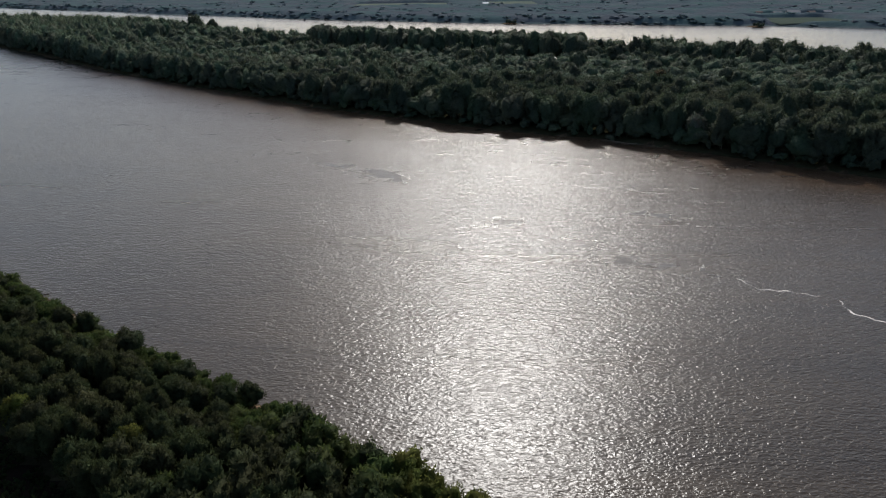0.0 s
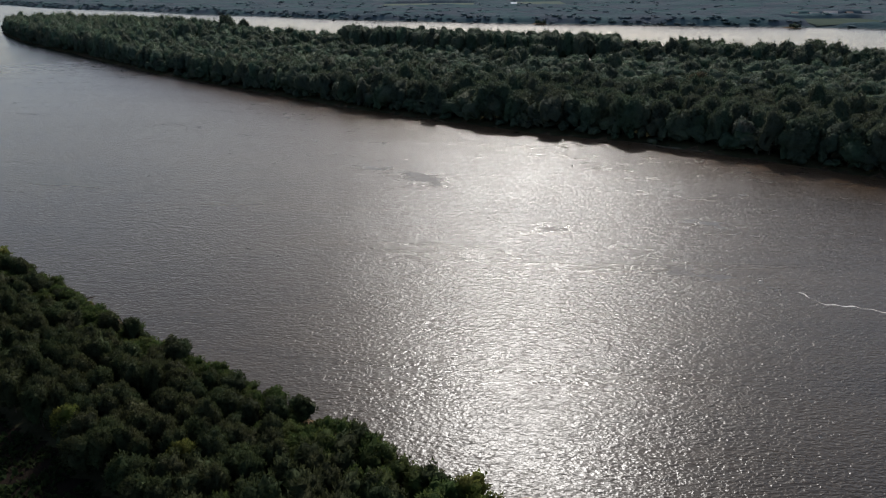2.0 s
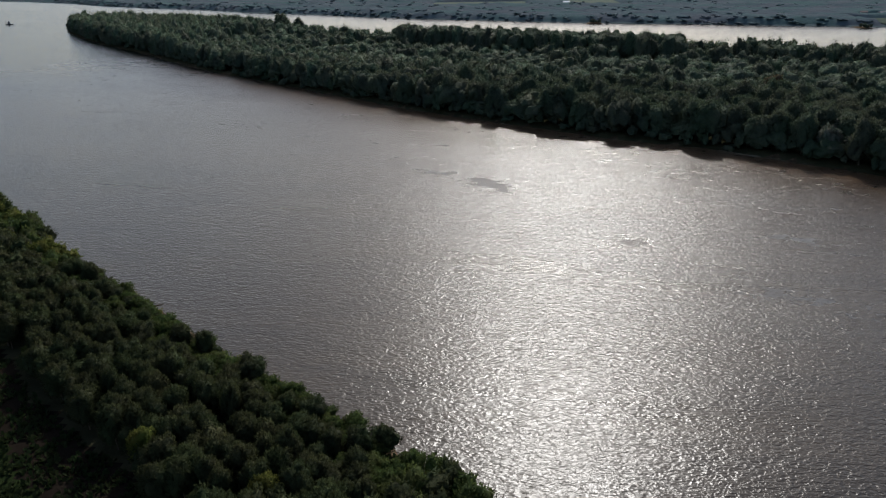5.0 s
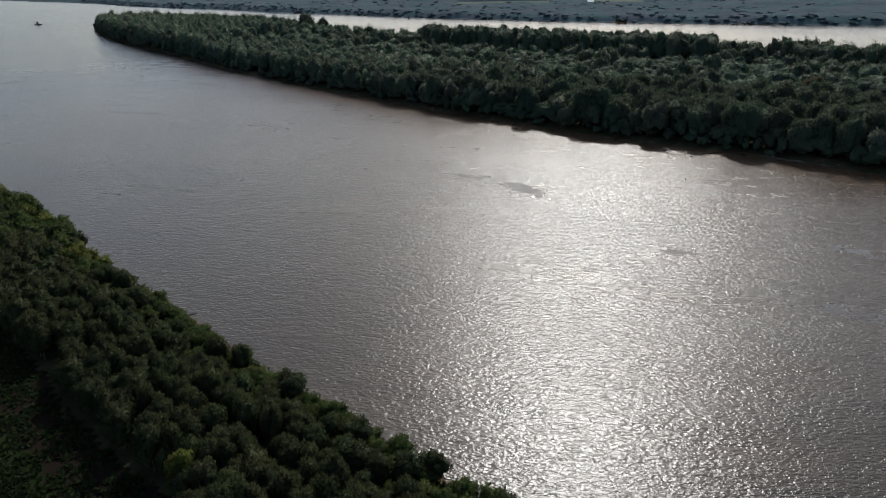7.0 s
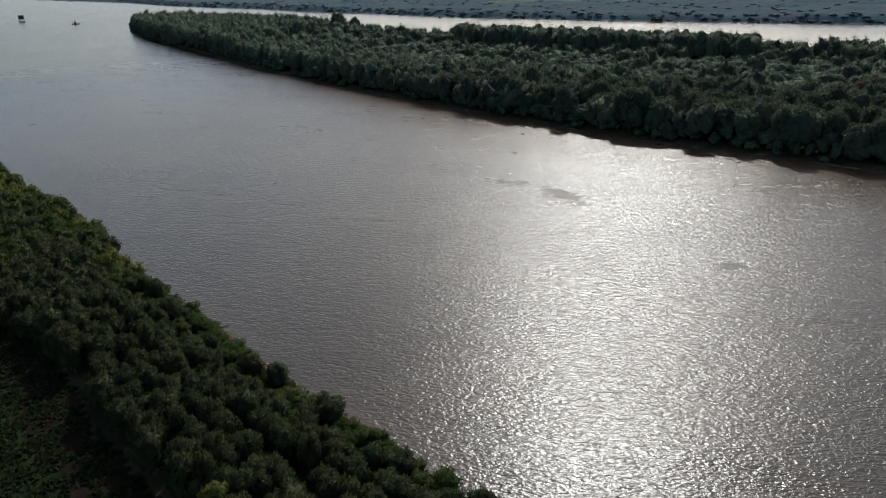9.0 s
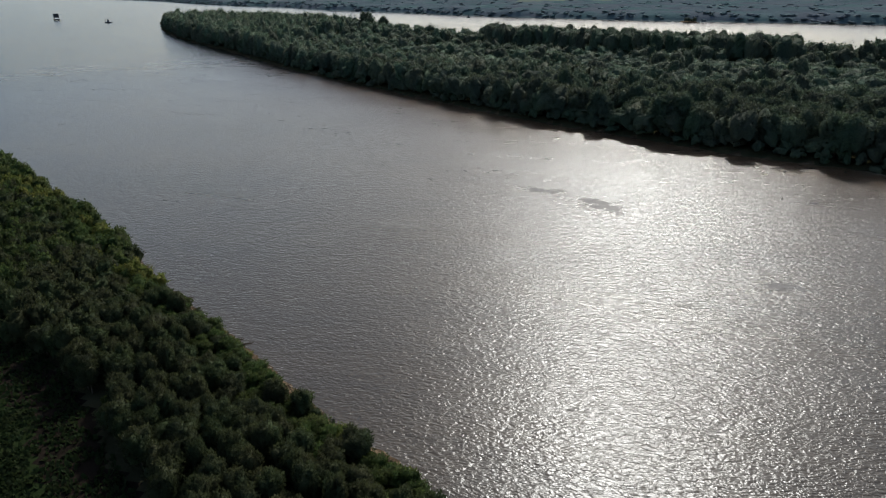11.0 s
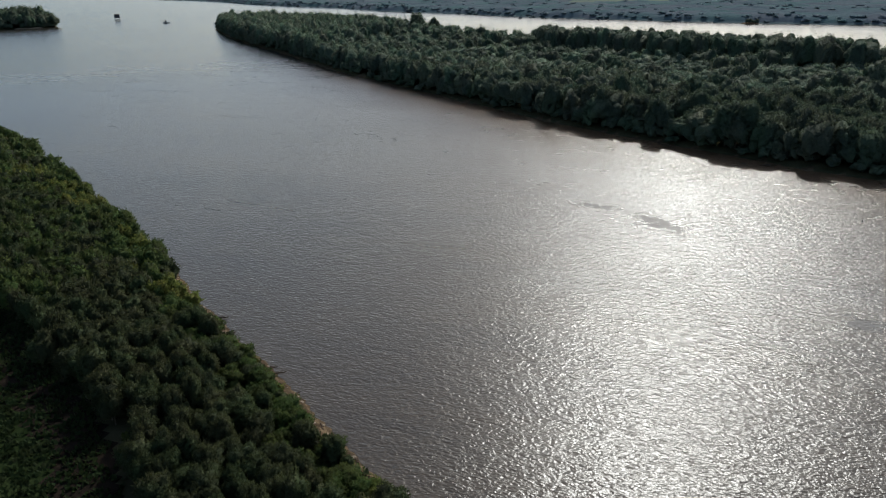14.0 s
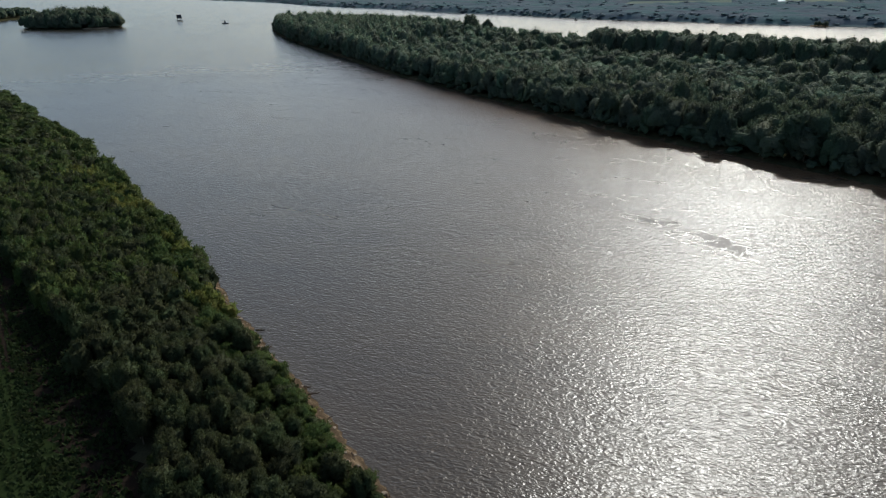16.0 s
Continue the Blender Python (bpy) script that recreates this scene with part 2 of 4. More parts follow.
def part(name, bm, mat, parent, label=""):
    me = bm
    if isinstance(bm, bmesh.types.BMesh):
        me = bpy.data.meshes.new(name)
        bm.to_mesh(me)
        bm.free()
    if mat is not None:
        me.materials.append(mat)
    ob = new(name, me)
    ob.parent = parent
    return tagged(ob, label)


def sheet(name, xs, ys, height, mats, pick, keep=None):
    """A ground sheet over a grid; height and pick (material index) are functions of the plan."""
    gx, gy = np.meshgrid(np.asarray(xs, float), np.asarray(ys, float))
    z = height(gx, gy)
    verts = np.stack([gx, gy, z], -1).reshape(-1, 3)
    n, w = len(ys), len(xs)
    i = (np.arange(n - 1)[:, None] * w + np.arange(w - 1)[None]).ravel()
    quads = np.stack([i, i + 1, i + 1 + w, i + w], -1)
    mid = verts[quads].mean(1)
    if keep is not None:
        k = keep(mid[:, 0], mid[:, 1])
        quads, mid = quads[k], mid[k]
    me = mesh_of(name, verts, quads, mats, True)
    me.polygons.foreach_set("material_index", pick(mid[:, 0], mid[:, 1], mid[:, 2]).astype(np.int32))
    return new(name, me)


def steps(*stretches):
    """Grid lines: (from, to, step) stretches end to end."""
    out = []
    for a, b, s in stretches:
        out += list(np.arange(a, b, s))
    return out + [stretches[-1][1]]


def box(bm, x0, x1, y0, y1, z0, z1, bevel=0.0):
    r = bmesh.ops.create_cube(bm, size=1, matrix=Matrix.LocRotScale(((x0 + x1) / 2, (y0 + y1) / 2, (z0 + z1) / 2), None, (x1 - x0, y1 - y0, z1 - z0)))
    if bevel:
        bmesh.ops.bevel(bm, geom=list({e for v in r["verts"] for e in v.link_edges}), offset=bevel, segments=1, affect="EDGES")
    return bm


def tube(bm, path, radii, sides=6):
    """A tapered limb along a path."""
    rings = []
    for i, p in enumerate(path):
        p = Vector(p)
        d = (Vector(path[min(i + 1, len(path) - 1)]) - Vector(path[max(i - 1, 0)])).normalized()
        a = d.orthogonal().normalized()
        c = d.cross(a)
        rings.append([bm.verts.new(p + radii[i] * (math.cos(2 * math.pi * k / sides) * a + math.sin(2 * math.pi * k / sides) * c)) for k in range(sides)])
    for r0, r1 in zip(rings, rings[1:]):
        for k in range(sides):
            bm.faces.new((r0[k], r0[(k + 1) % sides], r1[(k + 1) % sides], r1[k]))
    bm.faces.new(rings[0][::-1])
    bm.faces.new(rings[-1])
    return bm


def sphere_grid(n):
    """Directions over a ball, as six n x n grids, and their quads."""
    g = np.linspace(-1, 1, n + 1)
    u, w = np.meshgrid(g, g)
    o = np.ones_like(u)
    sides = [np.stack(q, -1) for q in ((u, w, o), (w, u, -o), (o, u, w), (-o, w, u), (w, o, u), (u, -o, w))]
    v = np.concatenate([q.reshape(-1, 3) for q in sides])
    i = (np.arange(n)[:, None] * (n + 1) + np.arange(n)[None]).ravel()
    quad = np.stack([i, i + 1, i + n + 2, i + n + 1], 1)
    return v / np.linalg.norm(v, axis=1, keepdims=True), np.concatenate([quad + k * (n + 1) ** 2 for k in range(6)])


def crown_arrays(rng, radius, low, high, clumps, leaves, size, ragged=0.2, core=4, fill=0.94, slim=0.3, upright=0.45, lift=0.3):
    """A crown: a body of rounded clumps that swell out of one another, and leaf sprays that stand off it."""
    mid, half = (low + high) / 2, (high - low) / 2
    k = np.arange(clumps)
    a = k * 2.39996 + rng.uniform(-0.45, 0.45, clumps)
    up = 0.96 - 1.7 * (k + 0.5) / clumps
    ring = np.where(up > -0.25, np.sqrt(np.maximum(0, 1 - up * up)), 0.92)
    c = np.stack([np.cos(a) * ring, np.sin(a) * ring, up], 1) * 0.62 * (1 + ragged * rng.uniform(-1, 1, (clumps, 1)))
    rc = rng.uniform(0.27, 0.46, clumps)
    scale = np.array([radius, radius, half])

    def skin(v):
        along = v @ c.T
        root = rc ** 2 - (c ** 2).sum(1) + along ** 2
        r = np.where(root > 0, along + np.sqrt(np.maximum(root, 0)), 0.0)
        best, out = r.argmax(1), np.maximum(r.max(1), 0.52)
        p = v * out[:, None]
        bulge = (p - c[best]) / rc[best][:, None]
        n = (0.55 * np.clip(bulge, -1.2, 1.2) + 0.6 * v) / scale
        n = n / np.linalg.norm(n, axis=1, keepdims=True) + (0, 0, lift)
        return p, n / np.linalg.norm(n, axis=1, keepdims=True)

    v, quads = sphere_grid(core)
    p, n = skin(v)
    n = n + 0.4 * rng.normal(size=n.shape)
    n /= np.linalg.norm(n, axis=1, keepdims=True)
    body = p * scale * fill * rng.uniform(0.94, 1.05, (len(p), 1)) + (0, 0, mid)
    d = rng.normal(size=(leaves, 3)) + (0, 0, 0.45)
    d /= np.linalg.norm(d, axis=1, keepdims=True)
    q, m = skin(d)
    q = q * rng.uniform(0.88, 1.1, (leaves, 1)) * scale + (0, 0, mid)
    t = 0.7 * m + (0, 0, upright) + 0.5 * rng.normal(size=m.shape)
    t /= np.linalg.norm(t, axis=1, keepdims=True)
    side = np.cross(t, rng.normal(size=m.shape))
    side /= np.linalg.norm(side, axis=1, keepdims=True)
    L = size * rng.uniform(0.5, 1.4, (leaves, 1))
    W = L * slim * rng.uniform(0.7, 1.3, (leaves, 1))
    side *= np.sign((np.cross(side, t) * m).sum(1, keepdims=True))
    blade = np.stack([q - side * W, q + side * W, q + t * L], 1).reshape(-1, 3)
    soft = m + 0.22 * rng.normal(size=m.shape)
    soft /= np.linalg.norm(soft, axis=1, keepdims=True)
    return np.concatenate([body, blade]), quads, np.arange(3 * leaves).reshape(-1, 3) + len(body), np.concatenate([n, np.repeat(soft, 3, 0)])


def foliage_mesh(name, v, quads, tris, n, mats, quad_mat, tri_mat):
    """One mesh of the bodies (quads) and the sprays (triangles), shaded by the given normals."""
    nq, ntri = len(quads), len(tris)
    me = bpy.data.meshes.new(name)
    me.vertices.add(len(v))
    me.vertices.foreach_set("co", np.ascontiguousarray(v, np.float32).ravel())
    me.loops.add(4 * nq + 3 * ntri)
    me.loops.foreach_set("vertex_index", np.concatenate([quads.ravel(), tris.ravel()]).astype(np.int32))
    me.polygons.add(nq + ntri)
    me.polygons.foreach_set("loop_start", np.concatenate([np.arange(nq) * 4, 4 * nq + np.arange(ntri) * 3]).astype(np.int32))
    for m in mats:
        me.materials.append(m)
    me.polygons.foreach_set("material_index", np.concatenate([quad_mat, tri_mat]).astype(np.int32))
    me.update(calc_edges=True)
    me.polygons.foreach_set("use_smooth", np.ones(nq + ntri, bool))
    me.normals_split_custom_set_from_vertices(n)
    return me


def trunk_mesh(rng, height, radius, limbs, spread, sides=6):
    bm = bmesh.new()
    bend = [rng.uniform(-0.04, 0.04) * height for _ in range(4)]
    spine = [(0, 0, -0.5), (bend[0] * 0.3, bend[1] * 0.3, height * 0.3), (bend[0], bend[1], height * 0.6), (bend[2], bend[3], height * 0.92)]
    tube(bm, spine, [radius * 1.25, radius, radius * 0.7, radius * 0.25], sides)
    for i in range(limbs):
        a, z = i * 2.4 + rng.uniform(-0.3, 0.3), height * rng.uniform(0.3, 0.65)
        p0 = Vector((bend[0] * z / height, bend[1] * z / height, z))
        p2 = p0 + Vector((math.cos(a) * spread, math.sin(a) * spread, height * 0.25))
        tube(bm, [p0, p0.lerp(p2, 0.5) + Vector((0, 0, -0.05 * height)), p2], [radius * 0.45, radius * 0.3, radius * 0.12], 5)
    me = bpy.data.meshes.new("trunk")
    bm.to_mesh(me)
    bm.free()
    me.materials.append(BARK)
    return me


def tree_model(name, rng, height, radius, low, clumps, leaves, size, leaf_mat, limbs, trunk_r, label, group, ragged=0.2, core=5, inside=None, slim=0.3, upright=0.45, lift=0.3):
    root = tagged(new(name), label, "tree", group)
    part("trunk", trunk_mesh(rng, height, trunk_r, limbs, radius * 0.55), None, root, "grey-brown bark")
    v, q, t, n = crown_arrays(rng, radius, low, height, clumps, leaves, size, ragged, core, 0.94, slim, upright, lift)
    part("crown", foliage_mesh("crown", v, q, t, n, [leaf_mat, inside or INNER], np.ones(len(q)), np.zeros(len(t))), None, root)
    return root


def woods(name, spots, models, mats, label, category="trees", inside=None):
    """Many trees in one mesh. spots: x, y, z, scale across, scale up, turn, model, material index."""
    vs, qs, ts, qm, tm, ns, base = [], [], [], [], [], [], 0
    for x, y, z, sw, sh, turn, k, mi in spots:
        v, q, t, n = models[k]
        c, s = math.cos(turn), math.sin(turn)
        vs.append(np.stack([(v[:, 0] * c - v[:, 1] * s) * sw + x, (v[:, 0] * s + v[:, 1] * c) * sw + y, v[:, 2] * sh + z], 1))
        ns.append(np.stack([n[:, 0] * c - n[:, 1] * s, n[:, 0] * s + n[:, 1] * c, n[:, 2]], 1))
        qs.append(q + base)
        ts.append(t + base)
        qm.append(np.full(len(q), len(mats) if inside else mi))
        tm.append(np.full(len(t), mi))
        base += len(v)
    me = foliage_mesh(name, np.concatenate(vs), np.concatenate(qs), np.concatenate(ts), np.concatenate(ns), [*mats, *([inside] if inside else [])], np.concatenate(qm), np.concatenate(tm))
    return tagged(new(name, me), label, category, "", "stuff")


def spread(x0, x1, y0, y1, step, rng, jitter=0.42):
    """Spots on an uneven grid."""
    gx, gy = np.meshgrid(np.arange(x0, x1, step), np.arange(y0, y1, step * 0.87))
    gx = gx + step * 0.5 * (np.arange(gx.shape[0])[:, None] % 2)
    return gx.ravel() + rng.uniform(-jitter, jitter, gx.size) * step, gy.ravel() + rng.uniform(-jitter, jitter, gx.size) * step

# ---- the large structure ----
NEAR = [(900, -420), (400, -160), (150, -18), (60, 38), (22, 61), (2, 73), (-18, 85), (-38, 100), (-54, 111), (-70, 120), (-84, 130), (-97, 140), (-112, 150), (-126, 159),
        (-142, 171), (-166, 189), (-200, 209), (-250, 242), (-300, 273), (-370, 312), (-440, 350), (-500, 382), (-600, 415), (-1000, 520), (-2600, 900), (-2600, -1400), (900, -1400)]
ISLAND = [(1400, -90), (700, 60), (420, 115), (250, 182), (170, 230), (145, 247), (118, 266), (98, 282), (70, 301), (30, 319), (-6, 340), (-42, 363), (-70, 380), (-121, 421), (-188, 475),
          (-268, 541), (-341, 612), (-408, 681), (-461, 727), (-507, 771), (-560, 826), (-620, 892), (-675, 958), (-705, 1000), (-690, 1030), (-610, 1022), (-520, 985), (-400, 928), (-300, 850),
          (-151, 728), (-80, 686), (0, 650), (101, 606), (206, 575), (320, 510), (700, 350), (1400, 130)]
FAR = [(-4600, 4300), (-2900, 3050), (-2100, 2520), (-1475, 2127), (-1218, 1900), (-1014, 1755), (-810, 1650), (-620, 1490), (-456, 1400), (-319, 1312), (-247, 1270), (-125, 1215),
       (-15, 1165), (144, 1112), (300, 1075), (442, 1040), (597, 975), (900, 880), (1800, 640), (4600, 0), (4600, 4900), (-4600, 4900)]
ISLET = [(-1205, 945), (-1150, 932), (-1085, 936), (-1040, 965), (-1030, 1005), (-1070, 1040), (-1140, 1050), (-1200, 1010)]
ISLET_FAR = [(-1900, 1120), (-1640, 1090), (-1520, 1130), (-1560, 1230), (-1690, 1370), (-1800, 1330)]


def profile(d, top, reach):
    """Bank height by the distance inland: a cut slope from below the water to a level top."""
    return np.where(d < 0, np.maximum(-2.5, d * 0.5), top * np.clip(d / reach, 0, 1) ** 0.6)


def near_height(x, y):
    d = inland(NEAR, x, y) + 1.1 * wobble(x, y, 26)
    return profile(d, 2.6, 3.2) + np.clip(d / 20, 0, 1) * 0.35 * wobble(x, y, 60)


def island_height(x, y):
    return profile(inland(ISLAND, x, y) + 2.5 * wobble(x, y, 70), 2.0, 3)


def far_height(x, y):
    d = inland(FAR, x, y) + 6 * wobble(x, y, 260)
    return profile(d, 3.0, 14) + np.clip((d - 300) / 1500, 0, 1) * (14 + 9 * wobble(x, y, 1500))


def islet_height(x, y):
    return profile(inland(ISLET, x, y) + 3 * wobble(x, y, 50), 1.8, 9)


def islet_far_height(x, y):
    return profile(inland(ISLET_FAR, x, y) + 5 * wobble(x, y, 90), 2.0, 12)


bed = sheet("ground", np.linspace(-6000, 6000, 13), np.linspace(-6000, 6000, 13), lambda x, y: np.full(x.shape, -4.0), [BED], lambda x, y, z: np.zeros(len(x)))
tagged(bed, "brown silt river bed under the water", "ground", "", "structure")
UPWELLINGS = [(-24, 243, 13, 7, -50), (-45, 257, 12, 4, -20), (17, 191, 10, 6, -15), (40, 172, 9, 5, -30), (54, 158, 17, 7, -20), (64, 198, 12, 4, -15)]


def upwelling(x, y):
    best = np.zeros(x.shape)
    for cx, cy, long, wide, turn in UPWELLINGS:
        c, s = math.cos(radians(turn)), math.sin(radians(turn))
        u, w = (x - cx) * c + (y - cy) * s, (y - cy) * c - (x - cx) * s
        best = np.maximum(best, np.exp(-((u / long) ** 2 + (w / wide) ** 2)))
    return best


water = sheet("water", steps((-6000, -800, 400), (-800, -90, 10), (-90, 130, 3.5), (130, 500, 10), (500, 6000, 500)), steps((-6000, 40, 604), (40, 290, 3.5), (290, 420, 6), (420, 1060, 16), (1060, 6000, 494)),
              lambda x, y: np.zeros(x.shape), [WATER], lambda x, y, z: np.zeros(len(x)))
at = np.empty(3 * len(water.data.vertices))
water.data.vertices.foreach_get("co", at)
wx, wy = at[0::3], at[1::3]
off_island = -inland(ISLAND, wx, wy)
for key, value in (("slick", 0.5 * upwelling(wx, wy) + 0.12 * np.clip((-wx - 230) / 80, 0, 1) + 0.22 * np.clip((wy - 165) / 60, 0, 1) * np.clip(1 - off_island / 150, 0, 1)),
                   # brown off the island: silt, plus a tint over the trees' dark reflection
                   ("silt", np.exp(-np.maximum(off_island, 0) / 16) * np.clip((wx + 420) / 300, 0, 1) * 1.0 + 0.1 * np.clip((520 - np.hypot(wx, wy) + 30 * wobble(wx, wy, 300)) / 60, 0, 1)),
                   # chop and roughness by distance from near bank and camera start, fitted to its view
                   ("open", (0.72 + 0.28 * np.clip((-inland(NEAR, wx, wy) - 8) / 80, 0, 1)) * (1 - 0.25 * np.clip((np.hypot(wx, wy) - 560) / 200, 0, 1))),
                   ("view_rough", np.clip((np.hypot(wx, wy) - 130) / 420, 0, 1) - 2.0 * np.clip((np.hypot(wx, wy) - 560) / 200, 0, 1))):
    water.data.attributes.new(key, "FLOAT", "POINT").data.foreach_set("value", value.astype(np.float32))
tagged(water, "silty brown river water, rippled and glittering", "river", "", "structure")


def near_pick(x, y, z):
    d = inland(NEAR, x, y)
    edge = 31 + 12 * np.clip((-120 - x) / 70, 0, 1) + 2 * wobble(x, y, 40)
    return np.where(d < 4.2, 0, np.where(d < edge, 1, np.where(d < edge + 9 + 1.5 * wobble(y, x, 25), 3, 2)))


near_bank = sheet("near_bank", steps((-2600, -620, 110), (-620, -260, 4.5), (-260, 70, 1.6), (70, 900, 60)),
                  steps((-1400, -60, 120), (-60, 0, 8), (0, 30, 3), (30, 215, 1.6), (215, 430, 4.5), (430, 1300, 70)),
                  near_height, [SOIL, UNDERWOOD, SHADE_MEADOW, SHADE_SOIL], near_pick, lambda x, y: inland(NEAR, x, y) > -60)
tagged(near_bank, "wooded river bank with bare soil edge and shade-darkened meadow colour", "river bank", "", "structure")
island = sheet("island_ground", steps((-710, 340, 5), (340, 1400, 40)), steps((-90, 200, 20), (200, 1040, 5)), island_height, [SOIL, UNDERWOOD],
               lambda x, y, z: np.where(inland(ISLAND, x, y) < -1, 0, 1), lambda x, y: inland(ISLAND, x, y) > -25)
tagged(island, "long low wooded river island with bare soil shore", "island", "", "structure")
far_bank = sheet("far_bank", steps((-4600, -2200, 80), (-2200, 1000, 16), (1000, 4600, 90)), steps((0, 900, 60), (900, 2300, 16), (2300, 4900, 90)), far_height, [FAR_FLOOR_HAZE],
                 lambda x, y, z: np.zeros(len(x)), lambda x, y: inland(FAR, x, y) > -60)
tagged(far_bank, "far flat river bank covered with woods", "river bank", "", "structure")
islet = sheet("islet_ground", steps((-1225, -1010, 5)), steps((915, 1070, 5)), islet_height, [SAND, UNDERWOOD],
              lambda x, y, z: np.where((inland(ISLET, x, y) < 8) & (x > -1066) & (y < 978), 0, 1), lambda x, y: inland(ISLET, x, y) > -14)
tagged(islet, "small wooded islet with sandy point", "islet", "", "structure")
islet_far = sheet("islet_far_ground", steps((-1920, -1500, 10)), steps((1070, 1390, 10)), islet_far_height, [SAND, UNDERWOOD],
                  lambda x, y, z: np.where((inland(ISLET_FAR, x, y) < 12) & (y < 1140), 0, 1), lambda x, y: inland(ISLET_FAR, x, y) > -24)
tagged(islet_far, "low wooded islet with pale shore", "islet", "", "structure")

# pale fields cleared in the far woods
FIELDS = [(-250, -15, 1655, 1880), (95, 215, 1640, 1930), (480, 612, 1028, 1170), (535, 690, 1205, 1262)]


def field(x0, x1, y0, y1, mat, label):
    f = sheet("field", np.linspace(x0, x1, 14), np.linspace(y0, y1, 14), lambda x, y: far_height(x, y) + 1.2, [mat], lambda x, y, z: np.zeros(len(x)))
    return tagged(f, label, "field", "fields on the far bank", "structure")


field(*FIELDS[0], FIELD, "pale green crop field among the far woods")
field(*FIELDS[1], FIELD, "pale green crop field among the far woods")
field(*FIELDS[2], FAR_MEADOW_HAZE, "mown green meadow above the far shore")
field(*FIELDS[3], FAR_MEADOW_HAZE, "mown green yard round far houses")

# ---- trees of the near bank ----
rng = np.random.default_rng(7)
WILLOW_LABEL = "young bushy dark green willow with rounded crown"
YELLOW_LABEL = "yellow-green leafy young tree at the water's edge"
FRESH_LABEL = "low fresh green leafy willow bush on the bank"
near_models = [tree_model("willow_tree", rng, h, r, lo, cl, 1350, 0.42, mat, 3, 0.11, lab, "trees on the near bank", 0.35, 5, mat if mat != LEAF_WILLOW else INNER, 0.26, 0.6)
               for h, r, lo, cl, mat, lab in ((7.4, 2.3, 0.6, 15, LEAF_WILLOW, WILLOW_LABEL), (8.2, 2.2, 0.8, 17, LEAF_WILLOW, WILLOW_LABEL), (6.6, 2.5, 0.5, 14, LEAF_WILLOW, WILLOW_LABEL),
                                             (7.7, 2.6, 0.6, 17, LEAF_WILLOW, WILLOW_LABEL), (6.9, 2.3, 0.5, 14, LEAF_YELLOW, YELLOW_LABEL), (7.6, 2.6, 0.5, 16, LEAF_YELLOW, YELLOW_LABEL),
                                             (5.2, 2.4, 0.2, 13, LEAF_FRESH, FRESH_LABEL), (4.4, 2.7, 0.1, 14, LEAF_FRESH, FRESH_LABEL))]
near_low = [crown_arrays(rng, 2.5, 0.4, 7.8, 13, 230, 0.72, 0.32, 4, 0.95, 0.26, 0.6) for _ in range(6)] + [crown_arrays(rng, 2.8, 0.3, 7.8, 10, 90, 1.1, 0.3, 3, 0.96, 0.3, 0.5) for _ in range(4)]
xs, ys = spread(-250, 110, -20, 250, 3.35, rng)
xf, yf = spread(-640, -250, 200, 480, 6.0, rng)
xs, ys = np.concatenate([xs, xf]), np.concatenate([ys, yf])
d = inland(NEAR, xs, ys)
bare = (xs > -136) & (xs < -44)
keep = (d > np.where(bare, 3.9, 2.0)) & (d < 30 + 12 * np.clip((-120 - xs) / 70, 0, 1) + 2 * wobble(xs, ys, 40)) & (xs > -620)
xs, ys, d = xs[keep], ys[keep], d[keep]
zs = near_height(xs, ys) - 0.1
order = np.argsort(np.hypot(xs + 75, ys - 112))
far_spots = []
used = set()
YELLOW_AT = [(-243, 221), (-216, 209), (-198, 199), (-156, 181), (-129, 157), (-300, 262), (0, 68)]
for n, i in enumerate(order):
    x, y, z = xs[i], ys[i], zs[i]
    shore = min(math.hypot(x - px, y - py) for px, py in YELLOW_AT) < rng.uniform(4, 9)
    lone = rng.random() < 0.012
    green = x < -150 and rng.random() < (0.8 if d[i] < 12 else 0.5)
    k = int(rng.integers(4, 6)) if shore or lone else int(rng.integers(0, 4))
    s, up, turn = rng.uniform(0.72, 1.08), rng.uniform(0.78, 1.14), rng.uniform(0, 6.28)
    if d[i] < 9:
        up = min(0.85, up * rng.uniform(0.55, 1.0)) if -136 < x < -44 else min(1.0, up * rng.uniform(0.75, 1.05)) if x < -136 else min(0.78, up * rng.uniform(0.62, 0.95))
    elif d[i] < 15 and x > -136:
        up = min(0.86, up)
    if d[i] < 10.5 and not shore and rng.random() < 0.75 or rng.random() < 0.05 or green and not shore:
        k = int(rng.integers(6, 8))
    if x < -300:
        up *= 0.7
    if n < 300:
        m = Matrix.LocRotScale((x, y, z), Euler((rng.uniform(-0.06, 0.06), rng.uniform(-0.06, 0.06), turn)), None)
        ob = near_models[k] if k not in used else copy_thing(near_models[k], m)
        used.add(k)
        ob.matrix_basis = m
        ob.scale = (s, s, up)
    else:
        far_spots.append((x, y, z, s * (1.3 if x < -250 else 1), up, turn, int(rng.integers(6, 10)) if x < -230 else int(rng.integers(0, 6)), 2 if k > 5 else 1 if k > 3 else 0))
for k, (x, y) in zip(sorted(set(range(8)) - used), ((-131.5, 152.5), (-155, 176), (-136, 155), (-150, 172))):
    near_models[k].matrix_basis = pose(x, y, float(near_height(x, y)) - 0.1)
woods("bank_woods", far_spots, near_low, [LEAF_WILLOW, LEAF_YELLOW, LEAF_FRESH], "dense dark green willow thicket along the river bank")

